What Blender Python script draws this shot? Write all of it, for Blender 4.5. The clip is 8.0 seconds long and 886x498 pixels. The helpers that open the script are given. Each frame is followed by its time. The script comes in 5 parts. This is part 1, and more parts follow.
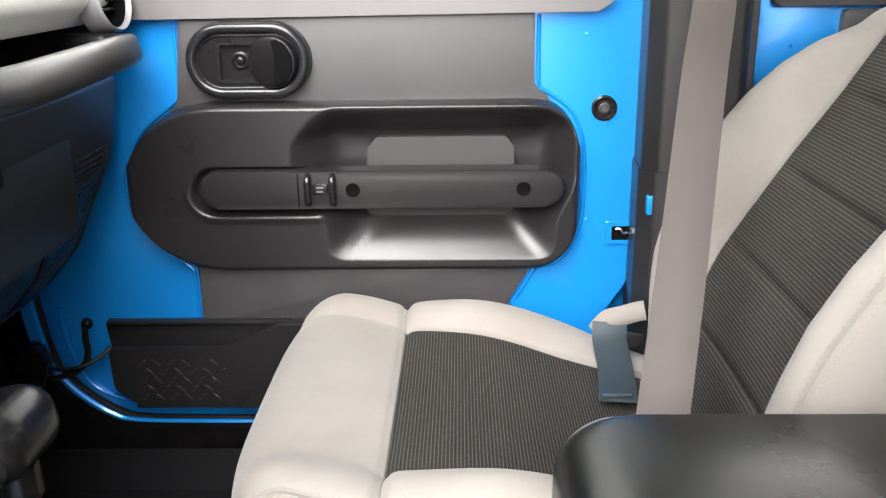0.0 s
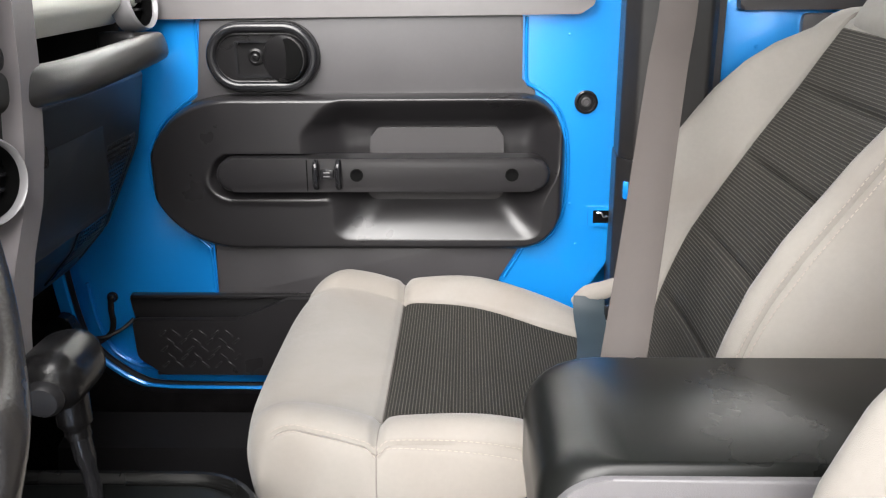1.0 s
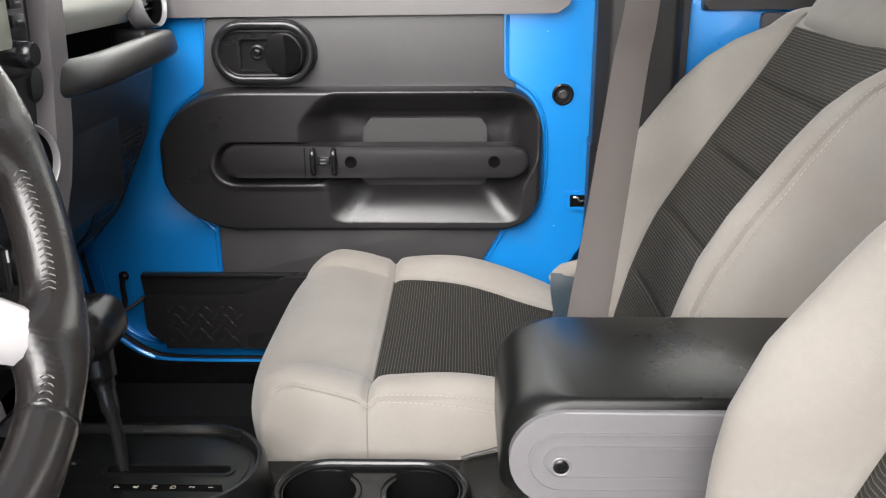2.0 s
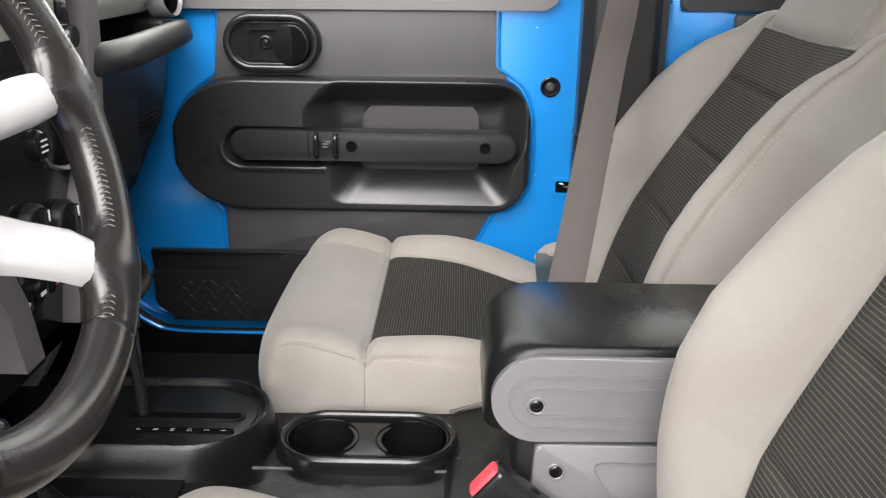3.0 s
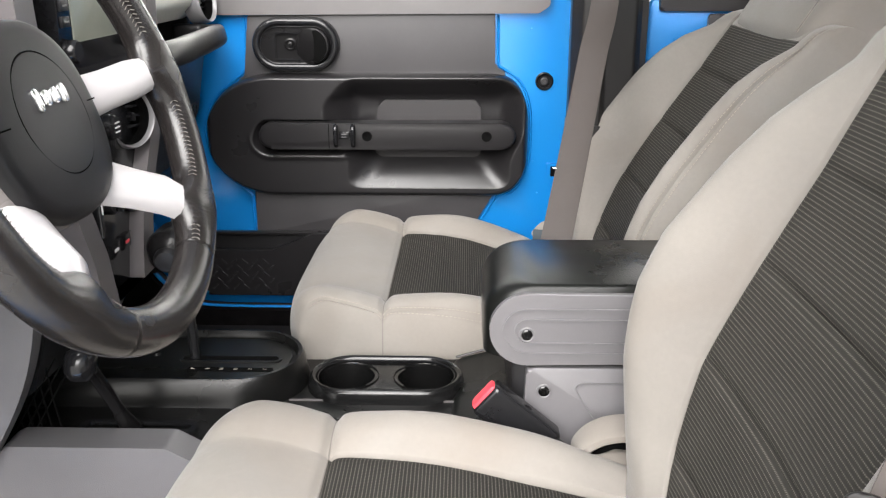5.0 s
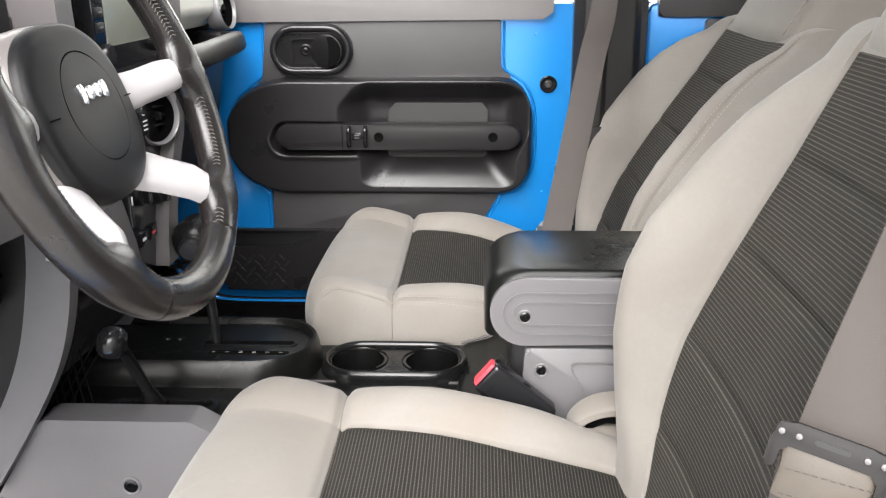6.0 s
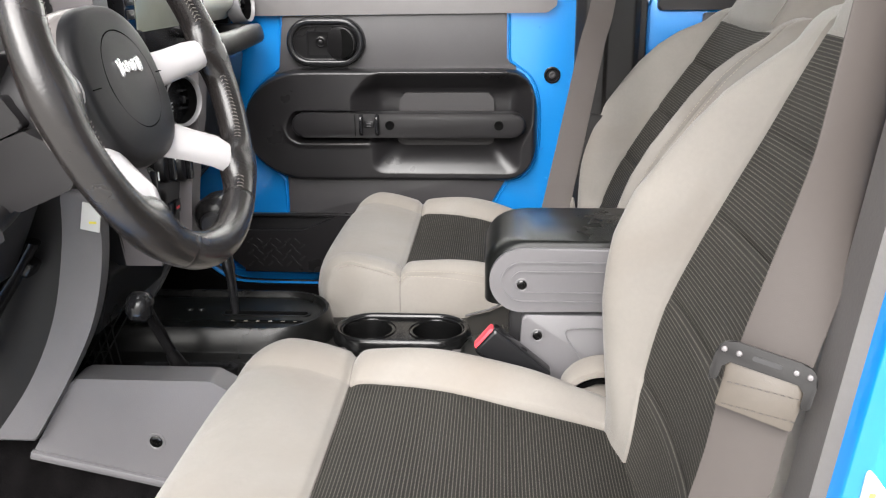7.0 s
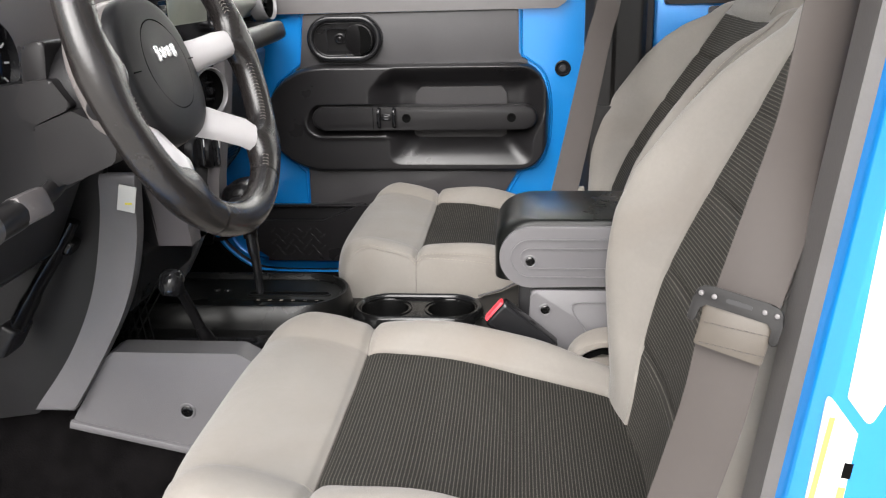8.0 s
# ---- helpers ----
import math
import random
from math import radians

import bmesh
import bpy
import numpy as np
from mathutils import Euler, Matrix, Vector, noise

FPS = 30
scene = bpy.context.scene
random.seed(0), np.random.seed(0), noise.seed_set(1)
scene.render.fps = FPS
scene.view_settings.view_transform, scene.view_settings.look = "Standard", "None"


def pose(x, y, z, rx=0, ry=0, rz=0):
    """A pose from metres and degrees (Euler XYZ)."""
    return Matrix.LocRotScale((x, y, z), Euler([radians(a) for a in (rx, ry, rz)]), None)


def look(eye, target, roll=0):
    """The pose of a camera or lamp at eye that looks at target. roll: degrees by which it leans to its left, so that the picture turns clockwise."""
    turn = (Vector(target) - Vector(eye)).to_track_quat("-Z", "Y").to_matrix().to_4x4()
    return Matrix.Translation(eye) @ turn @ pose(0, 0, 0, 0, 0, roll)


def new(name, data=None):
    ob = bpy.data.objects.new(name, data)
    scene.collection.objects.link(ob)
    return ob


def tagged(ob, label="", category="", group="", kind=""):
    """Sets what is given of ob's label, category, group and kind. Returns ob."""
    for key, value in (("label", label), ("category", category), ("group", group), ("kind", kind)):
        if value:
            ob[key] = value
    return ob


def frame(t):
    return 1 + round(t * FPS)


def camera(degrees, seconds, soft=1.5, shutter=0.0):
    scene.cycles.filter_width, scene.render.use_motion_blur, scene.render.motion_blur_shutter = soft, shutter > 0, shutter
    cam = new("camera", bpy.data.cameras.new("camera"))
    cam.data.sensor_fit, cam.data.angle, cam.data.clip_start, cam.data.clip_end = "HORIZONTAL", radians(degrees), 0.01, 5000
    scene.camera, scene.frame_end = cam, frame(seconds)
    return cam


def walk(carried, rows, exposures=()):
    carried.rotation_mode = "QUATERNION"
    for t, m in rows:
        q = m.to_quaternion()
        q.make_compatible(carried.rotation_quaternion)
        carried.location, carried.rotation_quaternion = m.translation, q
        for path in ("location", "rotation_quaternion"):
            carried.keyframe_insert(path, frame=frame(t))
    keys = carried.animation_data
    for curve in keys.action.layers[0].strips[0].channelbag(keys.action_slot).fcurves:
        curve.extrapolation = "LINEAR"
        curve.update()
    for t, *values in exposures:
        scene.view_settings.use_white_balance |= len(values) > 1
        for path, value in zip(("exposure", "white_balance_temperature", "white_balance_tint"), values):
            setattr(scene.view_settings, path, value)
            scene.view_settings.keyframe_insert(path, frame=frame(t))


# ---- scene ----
cam = camera(54.0, 8.0, 1.2)
PATH = [
    (0, (0.044, 0.239, 1.379), (0.001, 2.134, 0.74), -0.8),
    (0.5, (0.052, 0.18, 1.389), (0.004, 2.074, 0.747), -0.6),
    (1, (0.061, 0.112, 1.39), (0.008, 2.006, 0.75), -0.5),
    (1.5, (0.075, 0.052, 1.401), (0.021, 1.943, 0.752), -0.8),
    (3, (0.083, -0.114, 1.406), (0.053, 1.776, 0.753), 0.7),
    (3.5, (0.079, -0.173, 1.405), (0.038, 1.719, 0.759), 0.5),
    (4, (0.08, -0.218, 1.411), (0.037, 1.675, 0.768), 0.2),
    (4.5, (0.085, -0.267, 1.408), (0.043, 1.627, 0.766), -0.0),
    (6, (0.108, -0.395, 1.408), (0.022, 1.505, 0.792), -0.4),
    (6.5, (0.122, -0.442, 1.406), (0.016, 1.458, 0.791), -0.7),
    (7, (0.13, -0.488, 1.395), (0.008, 1.412, 0.783), -0.5),
    (7.5, (0.143, -0.529, 1.389), (-0.001, 1.371, 0.779), -0.6),
    (8, (0.146, -0.568, 1.382), (-0.022, 1.331, 0.779), -1.2),
]
walk(cam, [(t, look(eye, target, roll)) for t, eye, target, roll in PATH],
     exposures=[(0, 1.84), (1.5, 1.40), (3.5, 1.18), (4.5, 1.24), (6.0, 1.25), (7.0, 1.22), (8.0, 0.90)])

# ---- light ----
world = bpy.data.worlds.new("daylight")
scene.world = world
world.use_nodes = True
wn = world.node_tree.nodes
sky = wn.new("ShaderNodeTexSky")
sky.sky_type = "NISHITA"
sky.sun_disc = False
sky.sun_elevation = radians(38)
sky.sun_rotation = radians(196)
sky.dust_density = 3.0
sky.ozone_density = 1.0
haze = wn.new("ShaderNodeHueSaturation")
haze.inputs["Saturation"].default_value = 0.22
world.node_tree.links.new(sky.outputs[0], haze.inputs["Color"])
world.node_tree.links.new(haze.outputs[0], wn["Background"].inputs["Color"])
wn["Background"].inputs["Strength"].default_value = 0.15
sun = new("sun", bpy.data.lights.new("sun", "SUN"))
sun.data.energy, sun.data.angle, sun.data.color = 4.2, radians(56), (1.0, 0.972, 0.952)
sun.matrix_world = look((-0.25, -2.4, 3.4), (0.0, 0.6, 0.9))


# ---- materials ----
def material(name, colour, rough=0.5, metal=0.0, grain=0.0, grain_size=400.0, tint=0.12, stain_size=9.0, coat=0.0, sheen=0.0, spec=0.5, wrinkle=0.0, soil=None):
    """A surface with two scales of variation: fine grain relief and broad wear."""
    m = bpy.data.materials.new(name)
    m.use_nodes = True
    nt = m.node_tree
    b = nt.nodes["Principled BSDF"]
    co = nt.nodes.new("ShaderNodeTexCoord")
    broad = nt.nodes.new("ShaderNodeTexNoise")
    broad.inputs["Scale"].default_value, broad.inputs["Detail"].default_value = stain_size, 6
    fine = nt.nodes.new("ShaderNodeTexNoise")
    fine.inputs["Scale"].default_value, fine.inputs["Detail"].default_value = grain_size, 2
    for n in (broad, fine):
        nt.links.new(co.outputs["Object"], n.inputs["Vector"])
    ramp = nt.nodes.new("ShaderNodeMapRange")
    ramp.inputs["From Min"].default_value, ramp.inputs["From Max"].default_value = 0.3, 0.7
    ramp.inputs["To Min"].default_value, ramp.inputs["To Max"].default_value = 1 - tint, 1 + tint
    nt.links.new(broad.outputs["Fac"], ramp.inputs["Value"])
    mid = nt.nodes.new("ShaderNodeTexNoise")
    mid.inputs["Scale"].default_value, mid.inputs["Detail"].default_value = 170, 3
    nt.links.new(co.outputs["Object"], mid.inputs["Vector"])
    fleck = nt.nodes.new("ShaderNodeMapRange")
    fleck.inputs["From Min"].default_value, fleck.inputs["From Max"].default_value = 0.3, 0.7
    fleck.inputs["To Min"].default_value, fleck.inputs["To Max"].default_value = 1 - 0.22 * tint, 1 + 0.22 * tint
    nt.links.new(mid.outputs["Fac"], fleck.inputs["Value"])
    both = nt.nodes.new("ShaderNodeMath")
    both.operation = "MULTIPLY"
    scale = nt.nodes.new("ShaderNodeVectorMath")
    scale.operation = "SCALE"
    scale.inputs[0].default_value = colour
    nt.links.new(ramp.outputs[0], both.inputs[0])
    nt.links.new(fleck.outputs[0], both.inputs[1])
    nt.links.new(both.outputs[0], scale.inputs["Scale"])
    nt.links.new(scale.outputs[0], b.inputs["Base Color"])
    if soil:
        patch = nt.nodes.new("ShaderNodeTexNoise")
        patch.inputs["Scale"].default_value, patch.inputs["Detail"].default_value, patch.inputs["Distortion"].default_value = 3.4, 4, 0.8
        nt.links.new(co.outputs["Object"], patch.inputs["Vector"])
        amount = nt.nodes.new("ShaderNodeMapRange")
        amount.inputs["From Min"].default_value, amount.inputs["From Max"].default_value = 0.46, 0.74
        amount.inputs["To Max"].default_value = 0.75
        nt.links.new(patch.outputs["Fac"], amount.inputs["Value"])
        worn = nt.nodes.new("ShaderNodeMix")
        worn.data_type = "RGBA"
        nt.links.new(amount.outputs[0], worn.inputs["Factor"])
        nt.links.new(scale.outputs[0], worn.inputs[6])
        worn.inputs[7].default_value = (*soil, 1)
        nt.links.new(worn.outputs[2], b.inputs["Base Color"])
    rr = nt.nodes.new("ShaderNodeMapRange")
    rr.inputs["From Min"].default_value, rr.inputs["From Max"].default_value = 0.3, 0.7
    rr.inputs["To Min"].default_value, rr.inputs["To Max"].default_value = max(0.03, rough - 0.035), min(1, rough + 0.035)
    nt.links.new(broad.outputs["Fac"], rr.inputs["Value"])
    nt.links.new(rr.outputs[0], b.inputs["Roughness"])
    b.inputs["Metallic"].default_value = metal
    b.inputs["Coat Weight"].default_value = coat
    b.inputs["Coat Roughness"].default_value = 0.12
    b.inputs["Sheen Weight"].default_value = sheen
    b.inputs["Specular IOR Level"].default_value = spec
    if grain:
        bump = nt.nodes.new("ShaderNodeBump")
        bump.inputs["Strength"].default_value, bump.inputs["Distance"].default_value = grain, 0.001
        nt.links.new(fine.outputs["Fac"], bump.inputs["Height"])
        nt.links.new(bump.outputs[0], b.inputs["Normal"])
        if wrinkle:
            soft = nt.nodes.new("ShaderNodeTexNoise")
            soft.inputs["Scale"].default_value, soft.inputs["Detail"].default_value, soft.inputs["Distortion"].default_value = 16, 3, 0.6
            nt.links.new(co.outputs["Object"], soft.inputs["Vector"])
            low = nt.nodes.new("ShaderNodeBump")
            low.inputs["Strength"].default_value, low.inputs["Distance"].default_value = wrinkle, 0.01
            nt.links.new(soft.outputs["Fac"], low.inputs["Height"])
            nt.links.new(low.outputs[0], bump.inputs["Normal"])
    return m


def ribbed(name, ground, thread, axis, pitch, fleck, bead):
    """Dark cloth with raised light threads in rows across one axis, broken up into stitches."""
    m = material(name, ground, 0.85, grain=0.4, grain_size=900, tint=0.15, spec=0.25)
    nt = m.node_tree
    b = nt.nodes["Principled BSDF"]
    old = b.inputs["Base Color"].links[0].from_socket
    co = nt.nodes.new("ShaderNodeTexCoord")

    def band(ax, size):
        w = nt.nodes.new("ShaderNodeTexWave")
        w.wave_type, w.bands_direction, w.wave_profile = "BANDS", ax, "SIN"
        w.inputs["Scale"].default_value = math.pi / (10 * size)
        w.inputs["Distortion"].default_value = 0.25
        w.inputs["Detail Scale"].default_value = 40
        nt.links.new(co.outputs["Object"], w.inputs["Vector"])
        return w

    rows, beads = band(axis, pitch), band("Y", fleck)
    power = nt.nodes.new("ShaderNodeMath")
    power.operation, power.inputs[1].default_value = "POWER", 5.0
    nt.links.new(rows.outputs["Fac"], power.inputs[0])
    lift = nt.nodes.new("ShaderNodeMapRange")
    lift.inputs["To Min"].default_value, lift.inputs["To Max"].default_value = bead, 0.85
    nt.links.new(beads.outputs["Fac"], lift.inputs["Value"])
    mul = nt.nodes.new("ShaderNodeMath")
    mul.operation = "MULTIPLY"
    nt.links.new(power.outputs[0], mul.inputs[0])
    nt.links.new(lift.outputs[0], mul.inputs[1])
    mix = nt.nodes.new("ShaderNodeMix")
    mix.data_type = "RGBA"
    nt.links.new(mul.outputs[0], mix.inputs["Factor"])
    nt.links.new(old, mix.inputs[6])
    mix.inputs[7].default_value = (*thread, 1)
    nt.links.new(mix.outputs[2], b.inputs["Base Color"])
    bump = nt.nodes.new("ShaderNodeBump")
    bump.inputs["Strength"].default_value, bump.inputs["Distance"].default_value = 0.8, 0.0012
    nt.links.new(mul.outputs[0], bump.inputs["Height"])
    nt.links.new(bump.outputs[0], b.inputs["Normal"])
    return m


M = {
    "cloth": material("grey_seat_cloth", (0.198, 0.183, 0.165), 0.85, grain=0.34, grain_size=1500, tint=0.10, stain_size=6, sheen=0.15, wrinkle=0.15, soil=(0.162, 0.136, 0.112)),
    "rib_x": ribbed("ribbed_cushion_cloth", (0.016, 0.0150, 0.0130), (0.122, 0.112, 0.096), "X", 0.0040, 0.0026, 0.25),
    "rib_p": ribbed("ribbed_back_cloth", (0.029, 0.0270, 0.0235), (0.138, 0.128, 0.111), "Z", 0.0046, 0.0026, 0.35),
    "thread": material("pale_thread", (0.275, 0.245, 0.21), 0.8),
    "thread_dark": material("grey_thread", (0.13, 0.118, 0.107), 0.6),
    "blue": material("blue_metallic_paint", (0.007, 0.218, 0.62), 0.24, metal=0.30, tint=0.04, stain_size=3, coat=1.0),
    "trim": material("charcoal_door_plastic", (0.0355, 0.0335, 0.0352), 0.40, grain=0.16, grain_size=700, tint=0.10, spec=0.42),
    "mould": material("dark_moulded_plastic", (0.0132, 0.0124, 0.0132), 0.30, grain=0.05, grain_size=900, tint=0.05, spec=0.37),
    "plate": material("matt_charcoal_plastic", (0.031, 0.0290, 0.0300), 0.60, grain=0.12, grain_size=900, tint=0.06, spec=0.40),
    "trim_dark": material("black_plastic", (0.010, 0.0096, 0.0104), 0.42, grain=0.10, grain_size=900, tint=0.12, spec=0.27),
    "gloss": material("satin_black_plastic", (0.010, 0.010, 0.011), 0.17, tint=0.1, spec=0.35),
    "console": material("satin_black_console", (0.0050, 0.0050, 0.0049), 0.27, grain=0.06, grain_size=900, tint=0.10, spec=0.27),
    "well": material("deep_gloss_black", (0.004, 0.004, 0.004), 0.16, tint=0.05),
    "hub_side": material("satin_charcoal", (0.088, 0.081, 0.082), 0.32, grain=0.1, grain_size=900, tint=0.06),
    "hub": material("satin_pewter_plastic", (0.150, 0.136, 0.132), 0.28, grain=0.1, grain_size=900, tint=0.06),
    "bezel": material("satin_silver_grey", (0.118, 0.108, 0.110), 0.32, grain=0.15, grain_size=900, tint=0.05),
    "ring": material("brushed_silver_ring", (0.21, 0.205, 0.21), 0.34, metal=0.15, tint=0.06),
    "shroud": material("dark_grey_shroud", (0.0105, 0.0098, 0.0104), 0.33, grain=0.06, grain_size=900, tint=0.08, spec=0.30),
    "navy": material("blue_black_plastic", (0.0135, 0.0165, 0.021), 0.42, grain=0.15, grain_size=800, tint=0.1, spec=0.45),
    "rail": material("satin_grey_rail", (0.110, 0.104, 0.104), 0.36, grain=0.12, grain_size=900, tint=0.06),
    "satin_black": material("satin_black_fitting", (0.0065, 0.0062, 0.0065), 0.26, grain=0.05, grain_size=900, tint=0.08, spec=0.24),
    "grip": material("black_grip_rubber", (0.012, 0.0114, 0.0110), 0.33, grain=0.12, grain_size=700, tint=0.15, spec=0.36),
    "rim_black": material("glossy_black_rim", (0.006, 0.006, 0.0062), 0.20, tint=0.08, spec=0.42),
    "fold": material("tan_webbing_fold", (0.066, 0.055, 0.044), 0.36, grain=0.2, grain_size=1300),
    "hole": material("black_recess", (0.003, 0.003, 0.003), 0.8, spec=0.03),
    "grey": material("slate_grey_plastic", (0.122, 0.118, 0.123), 0.34, grain=0.3, grain_size=800, tint=0.06),
    "silver": material("silver_painted_plastic", (0.52, 0.50, 0.505), 0.30, metal=0.2, tint=0.04),
    "dark_steel": material("dark_belt_steel", (0.012, 0.0112, 0.0110), 0.45, spec=0.15, grain=0.08, tint=0.2),
    "chrome": material("bright_metal", (0.62, 0.62, 0.63), 0.2, metal=1.0, tint=0.06),
    "steel": material("dull_steel", (0.26, 0.255, 0.26), 0.36, metal=1.0, grain=0.1, tint=0.15),
    "leather": material("black_wheel_leather", (0.014, 0.0122, 0.0118), 0.25, grain=0.16, grain_size=420, tint=0.2, stain_size=20, wrinkle=0.10),
    "vinyl": material("black_armrest_vinyl", (0.0060, 0.0064, 0.0060), 0.29, grain=0.02, grain_size=900, tint=0.04, spec=0.20),
    "carpet": material("black_carpet", (0.0040, 0.0036, 0.0038), 0.95, grain=1.0, grain_size=300, tint=0.45, stain_size=30, spec=0.04),
    "belt": material("taupe_belt_webbing", (0.054, 0.0465, 0.0430), 0.55, spec=0.24, grain=0.16, grain_size=2200, tint=0.06),
    # darker copy of the belt webbing, its shade put into the colour
    "belt_shaded": material("shaded_webbing", (0.016, 0.027, 0.034), 0.6, grain=0.4, grain_size=700),
    "dash": material("pale_dash_plastic", (0.76, 0.75, 0.69), 0.50, grain=0.35, grain_size=900, tint=0.06),
    "pillar": material("dark_pillar_plastic", (0.0145, 0.0136, 0.0134), 0.40, grain=0.3, grain_size=900, tint=0.1, spec=0.36),
    "red": material("red_button", (0.75, 0.05, 0.07), 0.35),
    "white": material("white_print", (0.75, 0.75, 0.74), 0.5),
    "paper": material("white_sticker", (0.62, 0.62, 0.60), 0.45, tint=0.03),
    "yellow": material("yellow_print", (0.80, 0.70, 0.08), 0.45),
    "rubber": material("grey_door_seal", (0.080, 0.075, 0.073), 0.42, grain=0.12, tint=0.12),
    "headliner": material("pale_headliner", (0.62, 0.62, 0.60), 0.9, grain=0.3, grain_size=300),
    "tyre": material("black_tyre_rubber", (0.018, 0.018, 0.018), 0.8, grain=0.4, grain_size=200),
    "ground": material("pale_concrete", (0.52, 0.515, 0.49), 0.9, grain=0.6, grain_size=60, tint=0.15, stain_size=0.7),
    "wall": material("white_wall_paint", (0.82, 0.82, 0.80), 0.8, grain=0.2, grain_size=90, tint=0.04, stain_size=0.5),
    "screen": material("pale_display_glass", (0.30, 0.31, 0.26), 0.14, tint=0.05),
}
glass = bpy.data.materials.new("window_glass")
glass.use_nodes = True
gb = glass.node_tree.nodes["Principled BSDF"]
gb.inputs["Transmission Weight"].default_value = 1.0
gb.inputs["Roughness"].default_value = 0.0
gb.inputs["IOR"].default_value = 1.1
gb.inputs["Base Color"].default_value = (0.97, 0.99, 0.98, 1)
M["glass"] = glass


# ---- mesh helpers ----
def link(name, bm, mat, parent=None, label="", m=None, crease=0.7):
    """One mesh object out of a bmesh, smooth but for its sharp edges."""
    bmesh.ops.remove_doubles(bm, verts=bm.verts, dist=1e-6)
    bmesh.ops.recalc_face_normals(bm, faces=bm.faces)
    for f in bm.faces:
        f.smooth = True
    for e in bm.edges:
        if len(e.link_faces) == 2 and e.calc_face_angle(0) > crease:
            e.smooth = False
    me = bpy.data.meshes.new(name)
    bm.to_mesh(me)
    bm.free()
    me.materials.append(M[mat])
    ob = new(name, me)
    if m is not None:
        ob.matrix_basis = m
    if parent is not None:
        ob.parent = parent
    if label:
        ob["label"] = label
    return ob


def part(name, bm, mat, parent, label="", m=None, crease=0.7):
    return link(name, bm, mat, parent, label, m, crease)


def thing(name, at, label, category, group="", kind=""):
    e = new(name)
    e.empty_display_size = 0.02
    e.location = at
    return tagged(e, label, category, group, kind)


def settle(root):
    """Bring children that were built in world metres under their root without moving them."""
    bpy.context.view_layer.update()
    for c in root.children:
        c.matrix_parent_inverse = root.matrix_world.inverted()
    return root


def add(bm, other):
    me = bpy.data.meshes.new("tmp")
    other.to_mesh(me)
    other.free()
    bm.from_mesh(me)
    bpy.data.meshes.remove(me)
    return bm


def rounded(pts, radii, n=6):
    """A polygon with rounded corners."""
    if not isinstance(radii, (list, tuple)):
        radii = [radii] * len(pts)
    out = []
    for i, p in enumerate(pts):
        p0, p1, p2 = Vector(pts[i - 1]), Vector(p), Vector(pts[(i + 1) % len(pts)])
        a, b = (p0 - p1), (p2 - p1)
        r = min(radii[i], 0.49 * a.length, 0.49 * b.length) if radii[i] else 0
        if r <= 0:
            out.append(tuple(p1))
            continue
        half = a.angle(b) / 2
        d = min(r / math.tan(half), 0.499 * min(a.length, b.length)) if half < 1.55 else 0
        if d <= 1e-6:
            out.append(tuple(p1))
            continue
        q0, q1 = p1 + a.normalized() * d, p1 + b.normalized() * d
        for k in range(n + 1):
            t = k / n
            out.append(tuple(q0 * (1 - t) ** 2 + p1 * 2 * t * (1 - t) + q1 * t * t))
    return out


def stadium(cx, cy, length, height, n=14):
    r, h = height / 2, length / 2 - height / 2
    pts = [(cx + h + r * math.cos(a), cy + r * math.sin(a)) for a in [(-0.5 + k / n) * math.pi for k in range(n + 1)]]
    return pts + [(cx - h - r * math.cos(a), cy - r * math.sin(a)) for a in [(-0.5 + k / n) * math.pi for k in range(n + 1)]]


def place(p, plane, depth):
    if plane == "xz":
        return (p[0], depth, p[1])
    if plane == "xy":
        return (p[0], p[1], depth)
    return (depth, p[0], p[1])


def prism(pts, plane, lo, hi, bevel=0.003, seg=2, bm=None):
    """A plate or block: an outline in one plane between two depths, its rims rounded."""
    b = bmesh.new()
    v0 = [b.verts.new(place(p, plane, lo)) for p in pts]
    v1 = [b.verts.new(place(p, plane, hi)) for p in pts]
    n = len(pts)
    f0, f1 = b.faces.new(v0), b.faces.new(v1[::-1])
    for i in range(n):
        b.faces.new((v0[i], v1[i], v1[(i + 1) % n], v0[(i + 1) % n]))
    if bevel:
        bmesh.ops.bevel(b, geom=[e for f in (f0, f1) for e in f.edges], offset=bevel, segments=seg, profile=0.6, affect="EDGES", clamp_overlap=True)
    return add(bm, b) if bm else b


def frame_plate(outer, inner, plane, lo, hi, bevel=0.002):
    """A flat ring between two outlines with the same number of points."""
    b = bmesh.new()
    n = len(outer)
    rows = [[b.verts.new(place(p, plane, d)) for p in o] for o, d in ((outer, lo), (outer, hi), (inner, hi), (inner, lo))]
    for k in range(4):
        for i in range(n):
            b.faces.new((rows[k][i], rows[k][(i + 1) % n], rows[(k + 1) % 4][(i + 1) % n], rows[(k + 1) % 4][i]))
    if bevel:
        es = [e for e in b.edges if e.calc_face_angle(0) > 0.9]
        bmesh.ops.bevel(b, geom=es, offset=bevel, segments=2, profile=0.6, affect="EDGES", clamp_overlap=True)
    return b


def block(size, at, bevel=0.004, m=None, seg=2, bm=None):
    b = bmesh.new()
    bmesh.ops.create_cube(b, size=1.0, matrix=Matrix.Diagonal((*size, 1)))
    if bevel:
        bmesh.ops.bevel(b, geom=b.edges[:], offset=bevel, segments=seg, profile=0.6, affect="EDGES", clamp_overlap=True)
    b.transform(Matrix.Translation(at) @ (m if m is not None else Matrix.Identity(4)))
    return add(bm, b) if bm else b


